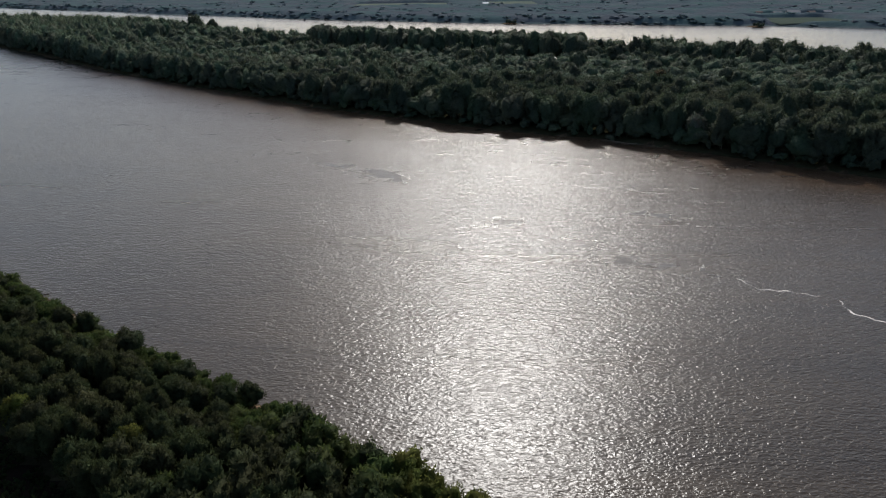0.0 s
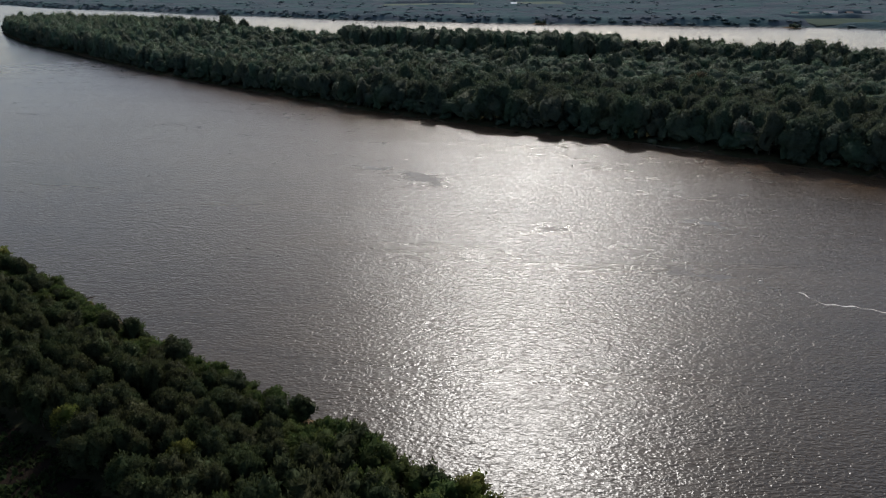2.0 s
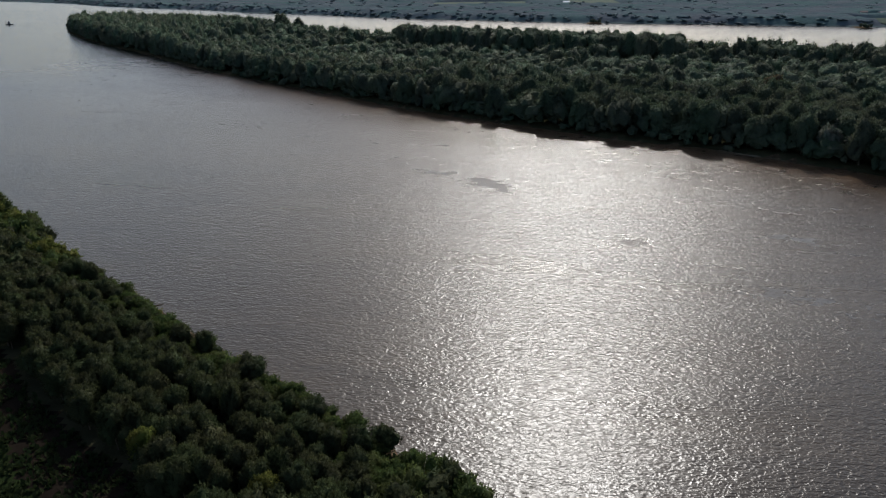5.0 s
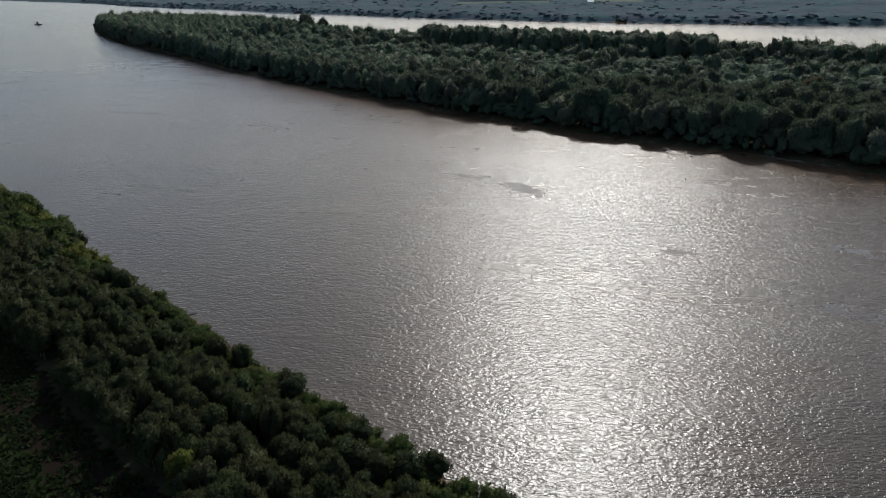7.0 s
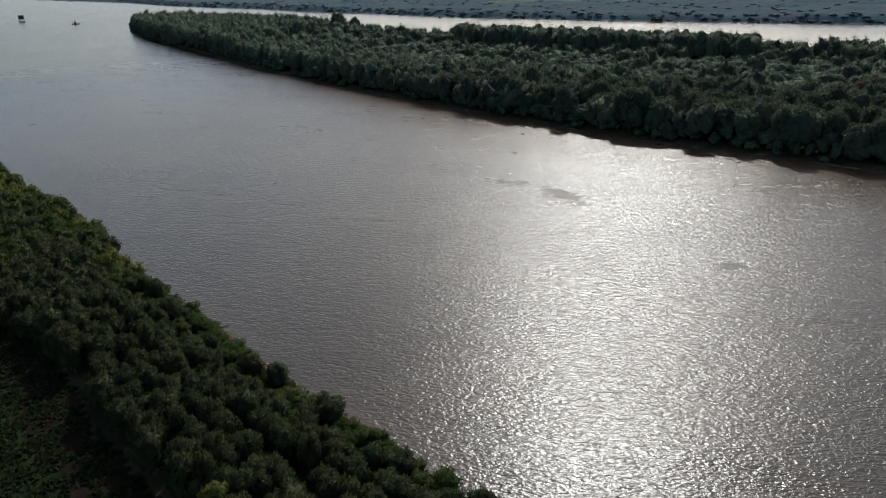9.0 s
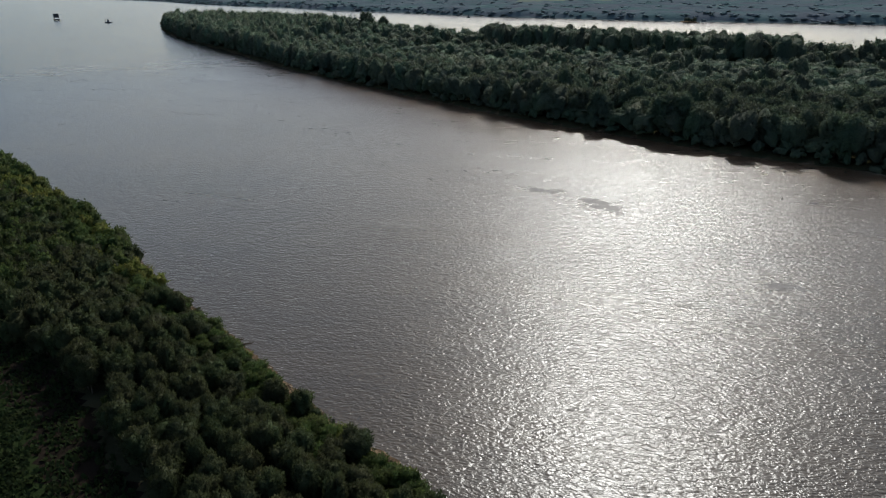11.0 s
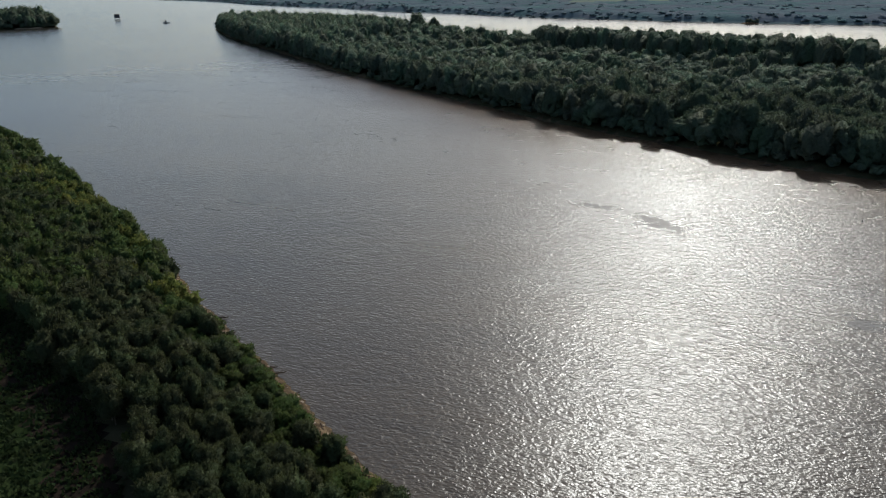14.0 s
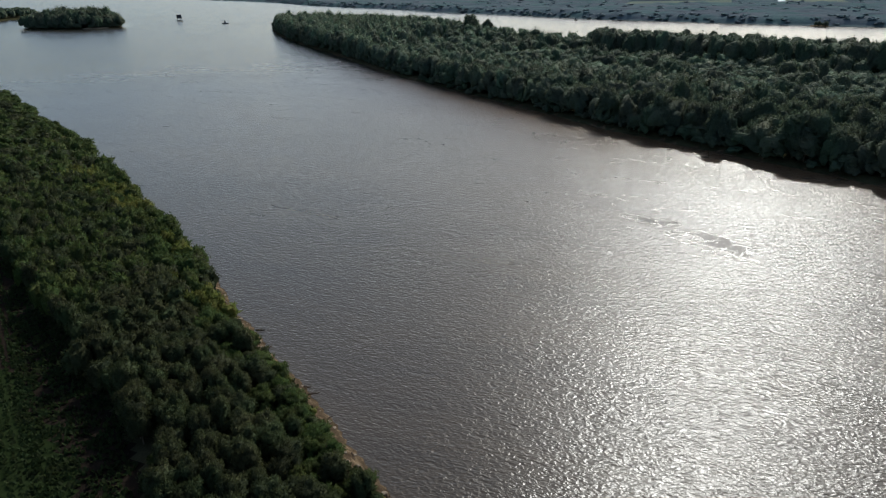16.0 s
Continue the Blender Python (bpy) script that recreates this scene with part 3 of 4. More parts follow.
# ---- trees of the island ----
ISL_LABEL = "full-grown dark green broadleaf tree on the island shore"
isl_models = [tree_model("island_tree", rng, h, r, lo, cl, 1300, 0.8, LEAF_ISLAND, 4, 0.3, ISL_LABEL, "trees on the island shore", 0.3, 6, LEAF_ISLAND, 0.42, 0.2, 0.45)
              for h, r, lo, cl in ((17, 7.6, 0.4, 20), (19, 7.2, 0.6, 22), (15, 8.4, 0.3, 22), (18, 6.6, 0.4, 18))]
isl_low = [crown_arrays(rng, 8.0, 0.3, 18, 17, 250, 1.0, 0.3, 5, 0.95, 0.42, 0.2, 0.6) for _ in range(6)] + [crown_arrays(rng, 8.2, 0.3, 18, 14, 210, 1.1, 0.3, 4, 0.95, 0.42, 0.2, 0.35) for _ in range(5)] + [crown_arrays(rng, 8.8, 0.5, 25, 18, 200, 1.0, 0.25, 5, 0.97, 0.42, 0.2, 0.6) for _ in range(4)] + [crown_arrays(rng, 8.2, 0.3, 18, 10, 24, 2.0, 0.3, 3, 0.98, 0.34, 0.3) for _ in range(4)]
xs, ys = spread(-720, 560, 100, 1030, 11.3, rng)
d = inland(ISLAND, xs, ys)
keep = (d > 3.5) & (xs < 0.62 * ys + 75)
xs, ys, d = xs[keep], ys[keep], d[keep]
# distance from the back shore
back = inland([(1400, 130), (700, 350), (320, 510), (206, 575), (101, 606), (0, 650), (-80, 686), (-151, 728), (-300, 850), (-400, 928), (-520, 985), (-690, 1005), (-2000, -1000), (1400, -1000)], xs, ys)
zs = island_height(xs, ys) - 0.2
order = np.argsort(np.hypot((xs - 40) * 0.55, ys - 300))
used, spots = set(), []
for n, i in enumerate(order):
    x, y = xs[i], ys[i]
    s, up, turn, mi = rng.uniform(0.62, 1.0), rng.uniform(0.7, 1.15), rng.uniform(0, 6.28), 0
    tall = False
    if d[i] < 16:
        up = rng.uniform(0.85, 1.02)
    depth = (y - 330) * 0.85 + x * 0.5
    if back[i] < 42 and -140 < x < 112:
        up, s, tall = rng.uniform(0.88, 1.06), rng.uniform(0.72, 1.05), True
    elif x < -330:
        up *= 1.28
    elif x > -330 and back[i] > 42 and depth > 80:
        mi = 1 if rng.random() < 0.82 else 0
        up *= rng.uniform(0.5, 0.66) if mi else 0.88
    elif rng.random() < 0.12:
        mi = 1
    # more of the paler leaf westward, as haze over the distant trees
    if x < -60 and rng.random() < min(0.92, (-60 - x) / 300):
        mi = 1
    if back[i] > 60 and n < 300 and not tall:
        k = int(rng.integers(0, 4))
        m = Matrix.LocRotScale((x, y, zs[i]), Euler((0, 0, turn)), None)
        ob = isl_models[k] if k not in used else copy_thing(isl_models[k], m)
        used.add(k)
        ob.matrix_basis = m
        ob.scale = (s, s, up)
    else:
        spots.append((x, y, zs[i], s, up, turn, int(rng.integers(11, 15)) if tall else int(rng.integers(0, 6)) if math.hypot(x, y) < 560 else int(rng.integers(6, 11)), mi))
# a close row of trees along the near shore
for (ax, ay), (bx, by) in zip(ISLAND[2:25], ISLAND[3:26]):
    run = math.hypot(bx - ax, by - ay)
    for i in range(int(run / 5.2)):
        f = (i + rng.random()) / (run / 5.2)
        off = rng.uniform(3, 11)
        x, y = ax + (bx - ax) * f + (ay - by) / run * -off, ay + (by - ay) * f + (bx - ax) / run * -off
        if x < 0.62 * y + 75 and inland(ISLAND, x, y) > 2.5:
            spots.append((x, y, float(island_height(x, y)) - 0.3, rng.uniform(0.5, 1.0), rng.uniform(0.42, 0.95) * (1.2 if x < -330 else 1), rng.uniform(0, 6.28), int(rng.integers(6, 11)), 0))
# a closed row of tall trees behind, along the back shore
row = [(112, 588), (101, 592), (0, 636), (-80, 672), (-140, 708)]
for (ax, ay), (bx, by) in zip(row, row[1:]):
    run = math.hypot(bx - ax, by - ay)
    for i in range(int(run / 7)):
        f = (i + rng.random()) / (run / 7)
        x, y = ax + (bx - ax) * f + rng.uniform(-6, 6), ay + (by - ay) * f - rng.uniform(0, 12)
        spots.append((x, y, float(island_height(x, y)) - 0.3, rng.uniform(0.7, 1.0), rng.uniform(0.8, 1.02), rng.uniform(0, 6.28), int(rng.integers(11, 15)), 0))
        spots.append((x, y - 3, float(island_height(x, y - 3)) - 0.3, rng.uniform(0.5, 0.8), rng.uniform(0.3, 0.5), rng.uniform(0, 6.28), int(rng.integers(15, 19)), 0))
row = [(112, 588), (206, 562), (320, 497), (520, 412)]
for (ax, ay), (bx, by) in zip(row, row[1:]):
    run = math.hypot(bx - ax, by - ay)
    for i in range(int(run / 5)):
        f = (i + rng.random()) / (run / 5)
        x, y = ax + (bx - ax) * f + rng.uniform(-4, 4), ay + (by - ay) * f - rng.uniform(0, 16)
        up = 1.14 + 0.12 * float(wobble(x, y, 90)) + rng.uniform(-0.1, 0.12)
        spots.append((x, y, float(island_height(x, y)) - 0.3, rng.uniform(0.75, 1.1), up, rng.uniform(0, 6.28), int(rng.integers(0, 6)), 0))
woods("island_woods", spots, isl_low, [LEAF_ISLAND, LEAF_SCRUB_HAZE], "dense dark green woods covering the river island")

# single trees that stand out
def lone_tree(name, x, y, height, radius, leaf_mat, label, leaves=800, size=0.95):
    t = tree_model(name, rng, height, radius, height * 0.1, 17, leaves, size, leaf_mat, 4, 0.3, label, "", 0.3, 6, leaf_mat, 0.35, 0.3)
    t.matrix_basis = pose(x, y, float(island_height(x, y)) - 0.2, 0, 0, rng.uniform(0, 360))


lone_tree("tall_tree", 250, 540, 24, 8.5, LEAF_ISLAND, "tall round-crowned dark tree at the island's back shore", 1000, 1.3)
lone_tree("tall_tree", 300, 505, 22, 7.0, LEAF_ISLAND, "round-crowned dark tree at the island's back shore", 900, 1.3)
lone_tree("tall_tree", -312, 846, 27, 10.0, LEAF_ISLAND, "tall broad dark tree rising over the island woods", 1000, 1.6)
lone_tree("tall_tree", -286, 832, 23, 7.0, LEAF_ISLAND, "tall dark tree rising over the island woods", 800, 1.5)
lone_tree("tall_tree", 190, 572, 21, 6.0, LEAF_ISLAND, "pointed dark tree at the island's back shore", 800, 1.3)
lone_tree("silver_willow", 106, 284, 13, 4.6, LEAF_SILVER, "pale silvery willow leaning over the island shore")
lone_tree("silver_willow", 113, 281, 9, 4.0, LEAF_SILVER, "pale silvery willow leaning over the island shore")
lone_tree("silver_willow", 113, 291, 15, 5.0, LEAF_SILVER, "pale silvery willow among the island trees")
lone_tree("silver_willow", -455, 732, 9, 5.0, LEAF_SILVER, "pale bare-looking willow at the island's water line", 500, 1.2)
lone_tree("rusty_tree", 121, 398, 18, 5.5, LEAF_BROWN, "tree with rusty brown leaves among green island trees")

# low shrubs at the island's water line
us, rim = [], ISLAND[2:26]
for (ax, ay), (bx, by) in zip(rim, rim[1:]):
    for i in range(int(math.hypot(bx - ax, by - ay) / 3.6)):
        f = rng.random()
        us.append((ax + (bx - ax) * f + rng.uniform(0, 3), ay + (by - ay) * f + rng.uniform(0.5, 4)))
woods("island_shrubs", [(x, y, float(island_height(x, y)) - 0.4, rng.uniform(0.22, 0.5), rng.uniform(0.2, 0.48), rng.uniform(0, 6), int(rng.integers(15, 19)), 0) for x, y in us if x < 0.62 * y + 75],
      isl_low, [LEAF_ISLAND], "dark green shrubs along the island's water line", "shrubs")

# ---- woods of the islets and the far bank ----
xs, ys = spread(-1210, -1020, 925, 1055, 10, rng)
k = inland(ISLET, xs, ys) > 1.5
k &= ~((xs > -1075) & (ys < 955))
woods("islet_woods", [(x, y, islet_height(x, y) - 0.2, rng.uniform(0.7, 1.3), rng.uniform(1.25, 1.95) * (0.65 + 0.35 * min(1, float(inland(ISLET, x, y)) / 25)), rng.uniform(0, 6.28), int(rng.integers(6, 11)), 0) for x, y in zip(xs[k], ys[k])], isl_low,
      [LEAF_ISLAND], "dark green trees covering the small islet")
rim = [(ax + (bx - ax) * f, ay + (by - ay) * f) for (ax, ay), (bx, by) in zip(ISLET, ISLET[1:] + ISLET[:1]) for f in np.arange(0.05, 1, 0.1)]
rim = [(x + (-1120 - x) * 0.05, y + (990 - y) * 0.06) for x, y in rim]
woods("islet_bushes", [(x, y, float(islet_height(x, y)) - 0.4, rng.uniform(0.5, 0.75), rng.uniform(0.35, 0.6), rng.uniform(0, 6.28), int(rng.integers(6, 11)), 0) for x, y in rim if not (x > -1070 and y < 958)], isl_low,
      [LEAF_ISLAND], "dark green bushes round the rim of the islet", "bushes")
xs, ys = spread(-1900, -1520, 1090, 1370, 18, rng)
k = inland(ISLET_FAR, xs, ys) > 7
woods("islet_far_woods", [(x, y, islet_far_height(x, y) - 0.2, rng.uniform(0.9, 1.3), rng.uniform(0.9, 1.3), rng.uniform(0, 6.28), int(rng.integers(15, 19)), 0) for x, y in zip(xs[k], ys[k])], isl_low,
      [LEAF_ISLAND], "dark green trees covering the low islet")
far_low = [crown_arrays(rng, 9, 0.2, 15, 6, 4, 2.2, 0.3, 2, 1.0, 0.4, 0.2, 1.6) for _ in range(6)]
xs, ys = spread(-2300, 1450, 850, 2600, 17.5, rng)
d = inland(FAR, xs, ys)
k = (d > 4) & ((d < 34) | (rng.random(len(xs)) < 0.08)) & (xs < 0.66 * ys + 60) & (np.hypot(xs, ys - 20) < np.where(xs < -900, 2700, 2000))
for x0, x1, y0, y1 in FIELDS:
    k &= ~((xs > x0 - 8) & (xs < x1 + 8) & (ys > y0 - 8) & (ys < y1 + 8))
xs, ys, d = xs[k], ys[k], d[k]


def crowns_over(x, y, cell, seed):
    """Rounded tree tops over the plan, 0 to 1: one at an uneven spot in each cell."""
    ix, iy = np.floor(x / cell).astype(np.int64), np.floor(y / cell).astype(np.int64)
    best = np.zeros(x.shape)
    for ax in (-1, 0, 1):
        for ay in (-1, 0, 1):
            jx, jy = ix + ax, iy + ay
            h = (jx * 73856093 ^ jy * 19349663 ^ seed * 83492791) & 0xFFFFFF
            u, w, k = (h & 255) / 255, (h >> 8 & 255) / 255, (h >> 16 & 255) / 255
            r2 = ((x - (jx + u) * cell) ** 2 + (y - (jy + w) * cell) ** 2) / (cell * (0.55 + 0.35 * k)) ** 2
            best = np.maximum(best, np.sqrt(np.maximum(0, 1 - r2)) * (0.6 + 0.4 * k))
    return best


def canopy_height(x, y):
    """The unbroken roof of the far woods: rounded crowns, falling to the ground at shores and fields."""
    edge = (inland(FAR, x, y) + 6 * wobble(x, y, 260) - 8) / 26
    for x0, x1, y0, y1 in FIELDS:
        edge = np.minimum(edge, np.maximum(np.maximum(x0 - x, x - x1), np.maximum(y0 - y, y - y1)) / 9)
    top = 4.8 + 1.6 * wobble(x, y, 170) + 0.8 * wobble(y, x, 66) + 2.2 * crowns_over(x, y, 31, 2) + 2.6 * crowns_over(x, y, 15, 1)
    return far_height(x, y) - 1.5 + (top + 1.5) * np.clip(edge, 0, 1) ** 0.5


canopy = sheet("far_canopy", steps((-2300, -900, 14), (-900, 1000, 6), (1000, 1500, 16)), steps((860, 1500, 5.5), (1500, 1900, 8), (1900, 2700, 16)), canopy_height, [CANOPY_HAZE], lambda x, y, z: np.zeros(len(x)),
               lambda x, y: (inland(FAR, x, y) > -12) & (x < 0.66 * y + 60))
tagged(canopy, "dense tree canopy of the far woods, tinted grey-blue for haze", "trees", "", "stuff")
zs = canopy_height(xs, ys)
far_spots = []
for x, y, z in zip(xs, ys, zs):
    # crowns flattened so few shaded sides show, a stand-in for haze
    across, tall = rng.uniform(0.65, 1.15), rng.uniform(0.24, 0.42)
    far_spots.append((x, y, max(0.3, z - 7.0 * tall), across, tall, rng.uniform(0, 6.28), int(rng.integers(0, 6)), 0))
woods("far_woods", far_spots, far_low, [LEAF_FAR_HAZE], "woods on the far bank, tinted grey-blue for haze")

# ---- the near field and shore ----
rng = np.random.default_rng(21)


def blades(name, spots, mat, label, category, count, size, height):
    """Many small plants in one mesh: each a few upright leaf blades."""
    p = np.repeat(np.asarray(spots, float), count, 0)
    p[:, :2] += rng.normal(size=(len(p), 2)) * size * 0.35
    a, tilt = rng.uniform(0, 6.28, len(p)), rng.uniform(0.2, 0.9, len(p))
    h, w = height * rng.uniform(0.6, 1.2, len(p)), size * rng.uniform(0.25, 0.5, len(p))
    side = np.stack([np.cos(a), np.sin(a), 0 * a], 1)
    up = np.stack([-np.sin(a) * np.sin(tilt), np.cos(a) * np.sin(tilt), np.cos(tilt)], 1)
    v = np.stack([p - side * w[:, None], p + side * w[:, None], p + side * w[:, None] * 0.6 + up * h[:, None], p - side * w[:, None] * 0.6 + up * h[:, None]], 1).reshape(-1, 3)
    me = mesh_of(name, v, np.arange(len(v)).reshape(-1, 4), [mat], True)
    return tagged(new(name, me), label, category, "", "stuff")


# rows of low crop beyond the bare strip
along, across = np.meshgrid(np.arange(-150, 150, 0.9), np.arange(0, 46, 1.5))
cx = -105 - along.ravel() * 0.85 - across.ravel() * 0.53
cy = 96 + along.ravel() * 0.53 - across.ravel() * 0.85
cd = inland(NEAR, cx, cy)
k = cd > 42 + 2.5 * wobble(cx, cy, 40)
blades("crop_rows", np.stack([cx[k], cy[k], near_height(cx[k], cy[k]) - 0.05], 1), LEAF_CROP_SHADE, "low green crop plants in rows, coloured dark for shade", "crops", 4, 0.7, 0.6)

# rough weeds added to imitate shade on the bare strip between trees and crop
wx, wy = spread(-300, -20, 30, 240, 0.95, rng)
wd = inland(NEAR, wx, wy)
k = (wd > 31) & (wd < 45) & (wobble(wx, wy, 7) > -0.35)
blades("strip_shade_weeds", np.stack([wx[k], wy[k], near_height(wx[k], wy[k]) - 0.05], 1), LEAF_CROP_SHADE, "rough weeds added to darken the strip along the field", "weeds", 4, 0.8, 0.7)

# weeds on the bank slope
wx, wy = spread(-230, 40, 40, 230, 0.85, rng)
wd = inland(NEAR, wx, wy)
k = (wd > 1.7) & (wd < 7) & (wobble(wx, wy, 9) > np.where(wd < 3, 0.1, -0.5))
blades("bank_weeds", np.stack([wx[k], wy[k], near_height(wx[k], wy[k]) - 0.05], 1), LEAF_WILLOW, "green weeds and grass on the bank slope", "weeds", 5, 0.7, 0.8)


# low bushes on the slope
sx, sy = spread(-230, 40, 40, 230, 2.4, rng)
sd = inland(NEAR, sx, sy)
k = (sd > 2.4) & (sd < 6.5) & (rng.random(len(sx)) < 0.55)
woods("bank_bushes", [(x, y, float(near_height(x, y)) - 0.2, rng.uniform(0.3, 0.6), rng.uniform(0.18, 0.42), rng.uniform(0, 6), int(rng.integers(4, 8)), int(rng.random() < 0.3)) for x, y in zip(sx[k], sy[k])],
      near_low, [LEAF_WILLOW, LEAF_YELLOW], "low green bushes on the bank slope", "bushes")


def stone_mesh(r):
    bm = bmesh.new()
    bmesh.ops.create_icosphere(bm, subdivisions=2, radius=1)
    for v in bm.verts:
        v.co *= 1 + 0.28 * noise.noise(v.co * 1.3 + Vector((r * 7, 3, 1)))
        v.co.z *= 0.6
    me = bpy.data.meshes.new("stone")
    bm.to_mesh(me)
    bm.free()
    me.materials.append(STONE)
    return me


stones = [stone_mesh(i) for i in range(4)]
shore_line = [(-142, 171), (-126, 159), (-112, 150), (-97, 140), (-84, 130), (-70, 120)]
for i in range(60):
    u = rng.uniform(0, len(shore_line) - 1.001)
    (ax, ay), (bx, by) = shore_line[int(u)], shore_line[int(u) + 1]
    f, off = u % 1, rng.uniform(-0.2, 2.6)
    x, y = ax + (bx - ax) * f - 0.57 * off, ay + (by - ay) * f - 0.82 * off
    s = rng.uniform(0.12, 0.42)
    ob = new("stone", stones[i % 4])
    ob.matrix_basis = Matrix.LocRotScale((x, y, near_height(x, y) + 0.12 * s), Euler((0, 0, rng.uniform(0, 6.28))), (s * rng.uniform(0.8, 1.5), s, s * 0.8))
    tagged(ob, "pale weathered stone on the bank slope", "stone", "stones on the near bank")


def driftwood(x, y, length, turn, tilt, r):
    """A fallen trunk with the stubs of two branches."""
    bm = bmesh.new()
    bend = length * 0.06
    tube(bm, [(0, 0, 0), (length * 0.35, bend, 0.05), (length * 0.7, -bend * 0.5, 0.1), (length, bend, 0.25)], [r, r * 0.9, r * 0.65, r * 0.3], 7)
    tube(bm, [(length * 0.5, 0, 0.1), (length * 0.62, length * 0.12, length * 0.1), (length * 0.7, length * 0.16, length * 0.2)], [r * 0.5, r * 0.35, r * 0.12], 5)
    tube(bm, [(length * 0.3, 0, 0.1), (length * 0.36, -length * 0.1, length * 0.07)], [r * 0.45, r * 0.2], 5)
    me = bpy.data.meshes.new("driftwood")
    bm.to_mesh(me)
    bm.free()
    me.materials.append(DRIFTWOOD)
    ob = new("driftwood", me)
    ob.matrix_basis = pose(x, y, max(0.0, float(near_height(x, y))) + r * 0.5, 0, tilt, turn)
    return tagged(ob, "dark wet fallen trunk lying at the water's edge", "driftwood", "driftwood on the near bank")


for x, y, length, turn, r in ((-120.6, 156.6, 3.4, 20, 0.22), (-107.5, 146.6, 2.6, 45, 0.18), (-98.3, 140.8, 2.8, 10, 0.2), (-95.6, 138.6, 3.6, 35, 0.24), (-79.6, 126.2, 3.0, -50, 0.2), (-71.0, 120.4, 3.2, -35, 0.22),
                              (-113.5, 150.8, 2.2, 70, 0.15), (-88.0, 132.8, 2.0, 60, 0.14)):
    driftwood(x, y, length * 0.62, turn, 6, r * 0.8)

# ---- on the water ----
FOAM = plain("river_foam", (0.62, 0.58, 0.53), 0.7, 0.2, 0, 3.0)
POST = plain("dark_timber", (0.03, 0.025, 0.02), 0.8)


def ribbon(name, path, width, mat, label, z, broken=0.5, seed=0):
    """A thin uneven streak lying on the water along a path, in torn pieces."""
    r = np.random.default_rng(seed)
    pts = []
    for (ax, ay), (bx, by) in zip(path, path[1:]):
        n = max(2, int(math.hypot(bx - ax, by - ay) / 0.35))
        pts += [(ax + (bx - ax) * i / n, ay + (by - ay) * i / n) for i in range(n)]
    pts = np.array(pts)
    t = np.gradient(pts, axis=0)
    t /= np.linalg.norm(t, axis=1, keepdims=True)
    side = np.stack([-t[:, 1], t[:, 0]], 1)
    k = np.arange(len(pts)) * 0.35
    pts = pts + side * (0.5 * np.sin(k * 0.55 + seed) + 0.3 * np.sin(k * 1.7))[:, None]
    w = width * np.clip(0.55 + 0.6 * np.sin(k * 0.9 + seed) * np.sin(k * 0.37) + r.uniform(-0.35, 0.35, len(k)) - broken * 0.3, 0.0, 1.4)
    a, b = pts + side * w[:, None], pts - side * w[:, None] * 0.6
    v = np.concatenate([np.c_[a, np.full(len(a), z)], np.c_[b, np.full(len(b), z)]])
    n = len(a)
    f = [(i, i + 1, n + i + 1, n + i) for i in range(n - 1) if w[i] > 0.03 or w[i + 1] > 0.03]
    return tagged(new(name, mesh_of(name, v, f, [mat])), label, "foam", "", "stuff")


ribbon("foam_line", [(71, 149.4), (72, 147.6), (74.2, 144.3), (80.5, 141.8), (87.5, 140.2)], 0.27, FOAM, "thin white foam line along a current seam", 0.015, -0.5, 1)
ribbon("foam_line", [(89.6, 137.5), (90.1, 131.8), (92, 128.7), (94.2, 126.6), (104, 120)], 0.27, FOAM, "thin white foam line along a current seam", 0.015, -0.5, 2)



snag = tagged(new("marker_post"), "dark wooden marker post standing in the river", "post")
snag.location = (33, 261, 0)
part("pole", tube(bmesh.new(), [(0, 0, -3.5), (0.03, 0, 0.3), (0.08, 0.03, 0.85)], [0.2, 0.19, 0.15], 8), POST, snag)
part("float_drum", tube(bmesh.new(), [(0, 0, -0.4), (0, 0, -0.3), (0, 0, 0.14), (0, 0, 0.2)], [0.22, 0.32, 0.32, 0.2], 12), POST, snag)

bar = ribbon("sand_bar", [(69.5, 299.5), (76, 295), (84, 290.5), (92, 285.5), (98.5, 281.5)], 0.9, SAND, "narrow pale sand bar at the island shore", 0.25, -1.0, 5)
tagged(bar, "", "sand bar", "", "structure")

HULL = plain("dark_hull_paint", (0.035, 0.035, 0.04), 0.5)
STEEL = plain("rusty_steel", (0.09, 0.06, 0.05), 0.6, 0.3, 0.3)
CABIN = plain("grey_cabin_paint", (0.16, 0.16, 0.17), 0.5)
GLASS = plain("dark_glass", (0.02, 0.025, 0.03), 0.1, 0.6)


def hull_bm(length, beam, depth, draft):
    """A boat's hull with a raked bow."""
    bm = bmesh.new()
    rows = []
    for x, w, z0 in ((-0.5, 0.42, -draft), (-0.3, 0.5, -draft), (0.1, 0.5, -draft), (0.34, 0.36, -draft * 0.8), (0.5, 0.04, 0.2 * depth)):
        rows.append([bm.verts.new((x * length, sgn * w * beam * k, z)) for sgn, k, z in ((-1, 1, depth * (1 + 0.25 * max(0, x))), (-1, 0.7, z0), (1, 0.7, z0), (1, 1, depth * (1 + 0.25 * max(0, x))))])
    for a, b in zip(rows, rows[1:]):
        for i in range(4):
            bm.faces.new((a[i], b[i], b[(i + 1) % 4], a[(i + 1) % 4]))
    bm.faces.new(rows[0])
    bm.faces.new(rows[-1][::-1])
    return bm


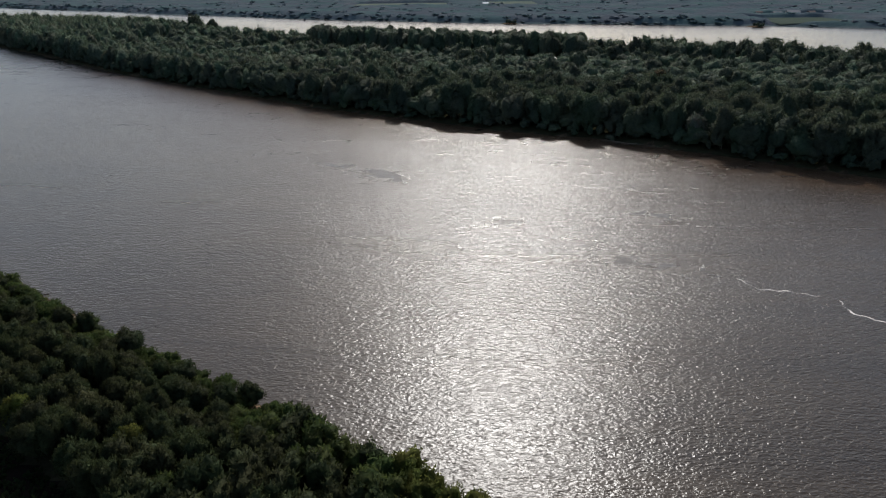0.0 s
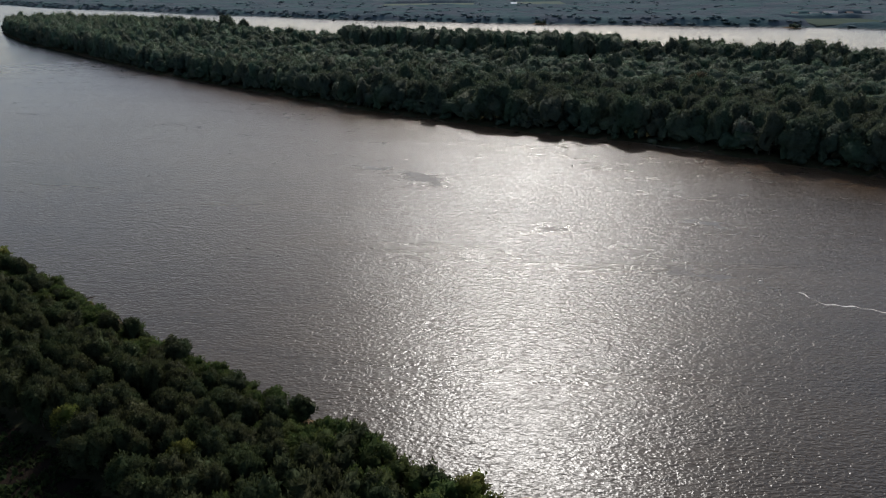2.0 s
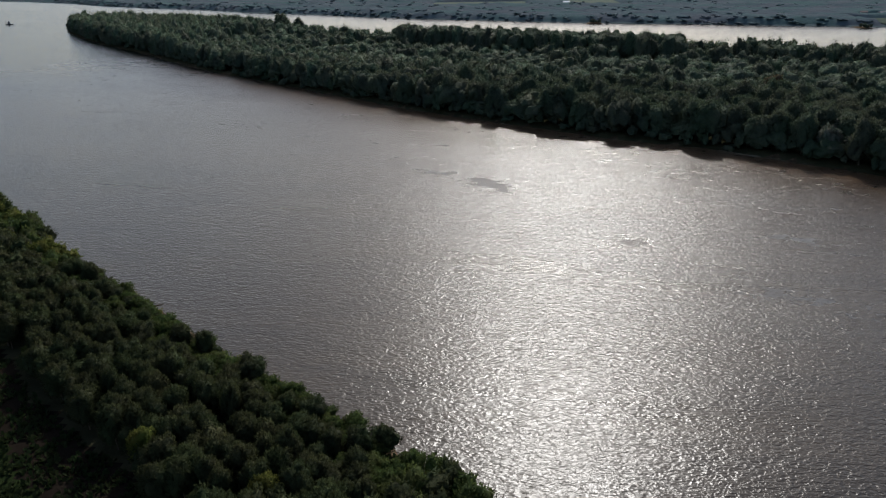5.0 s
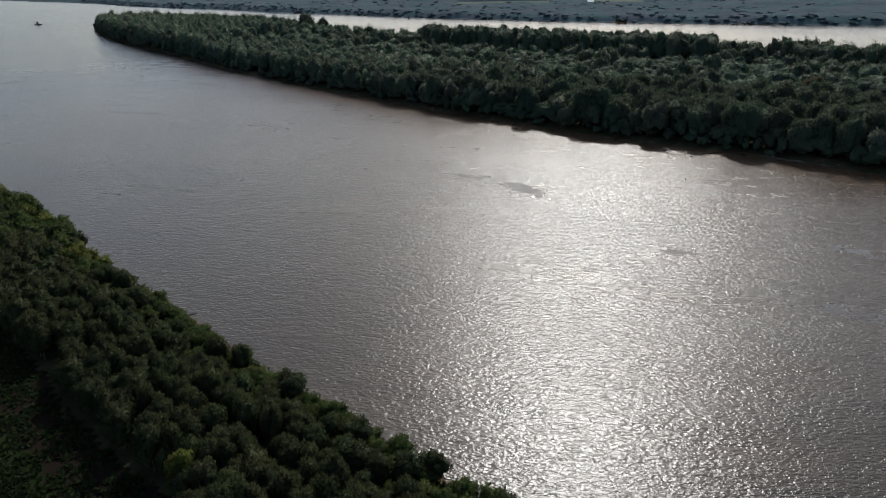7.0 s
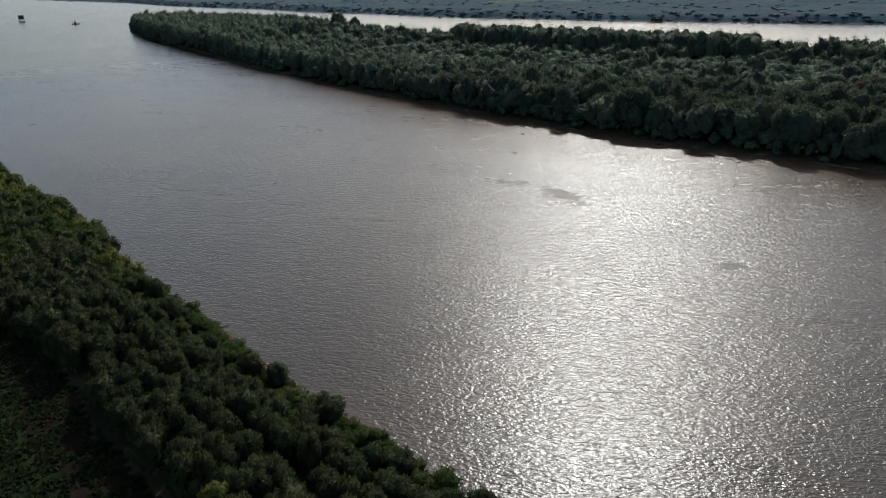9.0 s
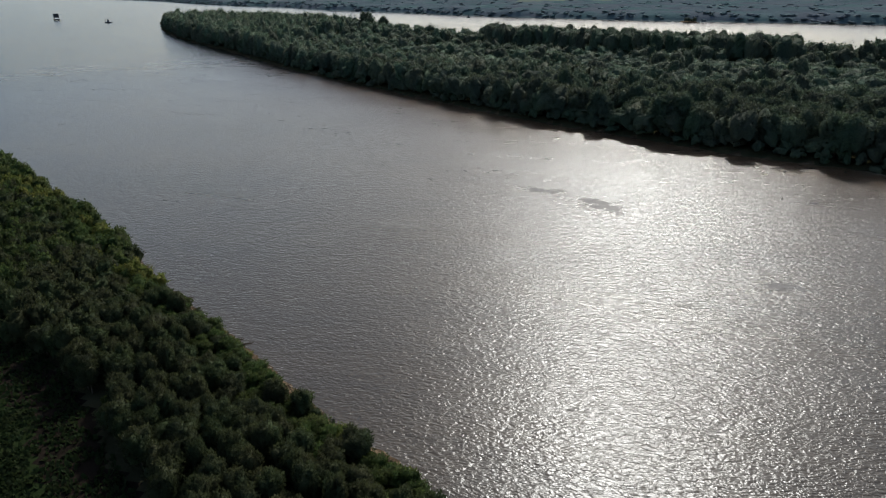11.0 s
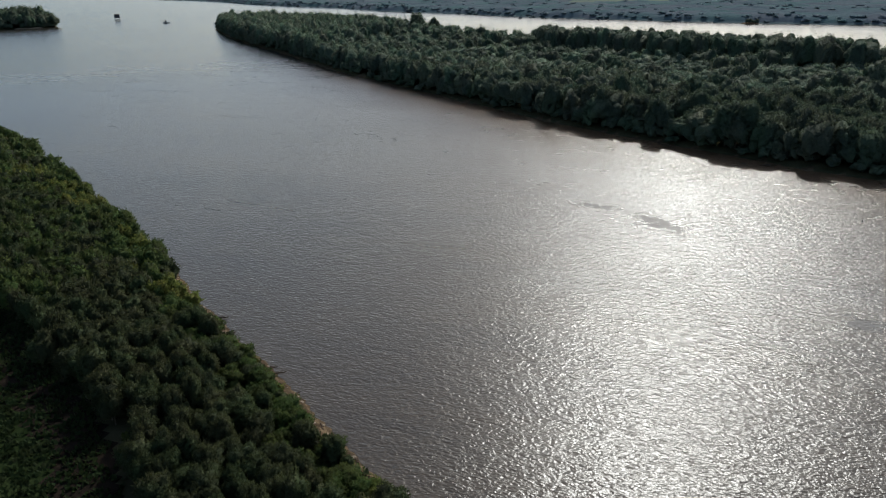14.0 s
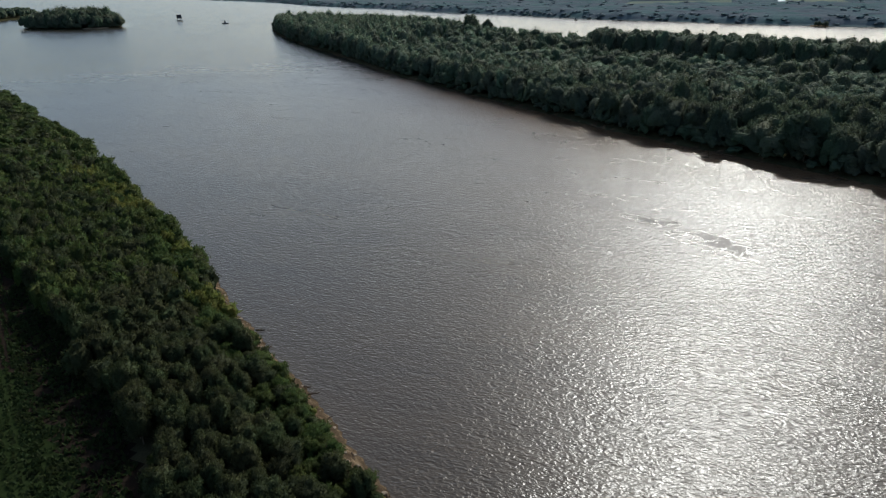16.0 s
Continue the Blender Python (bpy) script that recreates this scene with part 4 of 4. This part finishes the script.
def dredging_barge(x, y, turn):
    root = tagged(new("dredging_barge"), "dark boxy dredging barge anchored on the river", "barge")
    root.matrix_basis = pose(x, y, 0, 0, 0, turn) @ Matrix.Scale(0.85, 4)
    part("hull", box(bmesh.new(), -6.5, 6.5, -3.5, 3.5, -0.8, 1.3, 0.25), HULL, root)
    for px in (-5, 5):
        for py in (-2.8, 2.8):
            part("post", box(bmesh.new(), px - 0.2, px + 0.2, py - 0.2, py + 0.2, 1.3, 4.2), STEEL, root)
    house = part("deckhouse", box(bmesh.new(), -5.6, 5.6, -3.1, 3.1, 4.2, 12.6, 0.15), HULL, root)
    part("roof", box(bmesh.new(), -6, 6, -3.4, 3.4, 12.6, 13.0), STEEL, house)
    for wx in (-3.6, -0.6, 2.4):
        part("window", box(bmesh.new(), wx - 0.6, wx + 0.6, -3.16, -3.1, 9, 10.4), GLASS, house)
    return root


def work_boat(x, y, turn, s, label):
    root = tagged(new("work_boat"), label, "boat")
    root.matrix_basis = pose(x, y, 0, 0, 0, turn)
    part("hull", hull_bm(12 * s, 3.6 * s, 1.3 * s, 0.6 * s), HULL, root)
    house = part("wheelhouse", box(bmesh.new(), -2.2 * s, 1.2 * s, -1.2 * s, 1.2 * s, 1.2 * s, 4.2 * s, 0.1 * s), CABIN, root)
    part("window", box(bmesh.new(), -1.8 * s, 0.9 * s, -1.24 * s, -1.2 * s, 2.8 * s, 3.7 * s), GLASS, house)
    part("roof", box(bmesh.new(), -2.5 * s, 1.5 * s, -1.4 * s, 1.4 * s, 4.2 * s, 4.4 * s), STEEL, house)
    part("mast", tube(bmesh.new(), [(-4.6 * s, 0, 1.0 * s), (-4.6 * s, 0, 9 * s)], [0.28 * s, 0.16 * s], 6), STEEL, root)
    part("funnel", tube(bmesh.new(), [(-0.6 * s, 0, 4.3 * s), (-0.6 * s, 0, 6.4 * s)], [0.55 * s, 0.5 * s], 8), HULL, root)
    return root


dredging_barge(-1066, 1190, 42)
work_boat(-884, 1106, 40, 1.0, "small dark work boat with a mast on the river")
work_boat(-262, 1240, 150, 0.7, "small dark fishing boat near the far shore")

# ---- the far shore ----
rng = np.random.default_rng(5)
for bx, by, n, reach in ((93, 1116, 9, 12), (442, 1010, 5, 9)):
    mound = [(bx - reach, by - 4), (bx, by - 6), (bx + reach, by - 3), (bx + reach, by + 30), (bx - reach, by + 30)]
    g = sheet("spit", np.linspace(bx - reach - 6, bx + reach + 6, 14), np.linspace(by - 10, by + 34, 14), lambda x, y: profile(inland(mound, x, y), 0.9, 6), [SOIL], lambda x, y, z: np.zeros(len(x)))
    tagged(g, "low muddy spit off the far shore", "spit", "spits of the far shore", "structure")
    woods("spit_shrubs", [(bx + rng.uniform(-reach, reach) * 0.8, by + rng.uniform(-2, 4), 0.3, rng.uniform(0.25, 0.4), rng.uniform(0.25, 0.4), rng.uniform(0, 6), int(rng.integers(0, 6)), 0) for _ in range(n)],
          isl_low, [LEAF_ISLAND], "dark shrubs on a low muddy spit", "shrubs")

WALL = plain("pale_render", (0.55, 0.53, 0.50), 0.8)
ROOF = plain("grey_roof_sheet", (0.22, 0.21, 0.21), 0.6)
RED_ROOF = plain("red_roof_tile", (0.13, 0.095, 0.085), 0.8)
WHITE = plain("white_sheet_wall", (0.8, 0.8, 0.78), 0.6)


def house(x, y, w, dpt, h, turn, wall, roof, label):
    root = tagged(new("house"), label, "house", "houses on the far bank")
    root.matrix_basis = pose(x, y, float(far_height(x, y)) + 1.2, 0, 0, turn)
    body = part("wall", box(bmesh.new(), -w / 2, w / 2, -dpt / 2, dpt / 2, -1, h), wall, root)
    for wx in (-0.3, 0.05, 0.33):
        part("window", box(bmesh.new(), wx * w - 0.6, wx * w + 0.6, -dpt / 2 - 0.05, -dpt / 2, h * 0.4, h * 0.75), GLASS, body)
    part("door", box(bmesh.new(), -0.16 * w - 0.5, -0.16 * w + 0.5, -dpt / 2 - 0.06, -dpt / 2, 0, 2.1), POST, body)
    bm = bmesh.new()
    e = 0.5
    lo = [bm.verts.new(p) for p in ((-w / 2 - e, -dpt / 2 - e, h), (w / 2 + e, -dpt / 2 - e, h), (w / 2 + e, dpt / 2 + e, h), (-w / 2 - e, dpt / 2 + e, h))]
    hi = [bm.verts.new(p) for p in ((-w / 2 - e, 0, h + dpt * 0.32), (w / 2 + e, 0, h + dpt * 0.32))]
    for q in ((lo[0], lo[1], hi[1], hi[0]), (lo[2], lo[3], hi[0], hi[1]), (lo[1], lo[2], hi[1]), (lo[3], lo[0], hi[0]), lo[::-1]):
        bm.faces.new(q)
    part("roof", bm, roof, root)
    return root


house(566, 1232, 16, 9, 4, 8, WALL, ROOF, "long pale farmhouse with a grey roof")
house(600, 1246, 22, 10, 5, -5, WHITE, ROOF, "long white shed with a grey sheet roof")
house(635, 1252, 12, 9, 4, 14, WALL, RED_ROOF, "pale house with a red tiled roof")
house(548, 1262, 10, 8, 4, -12, WALL, RED_ROOF, "small pale house with a red tiled roof")
house(672, 1270, 14, 9, 4, 3, WALL, ROOF, "pale house with a grey roof")
house(78, 1652, 13, 9, 7, 0, WHITE, WHITE, "white sheet-metal barn beside the crop field")
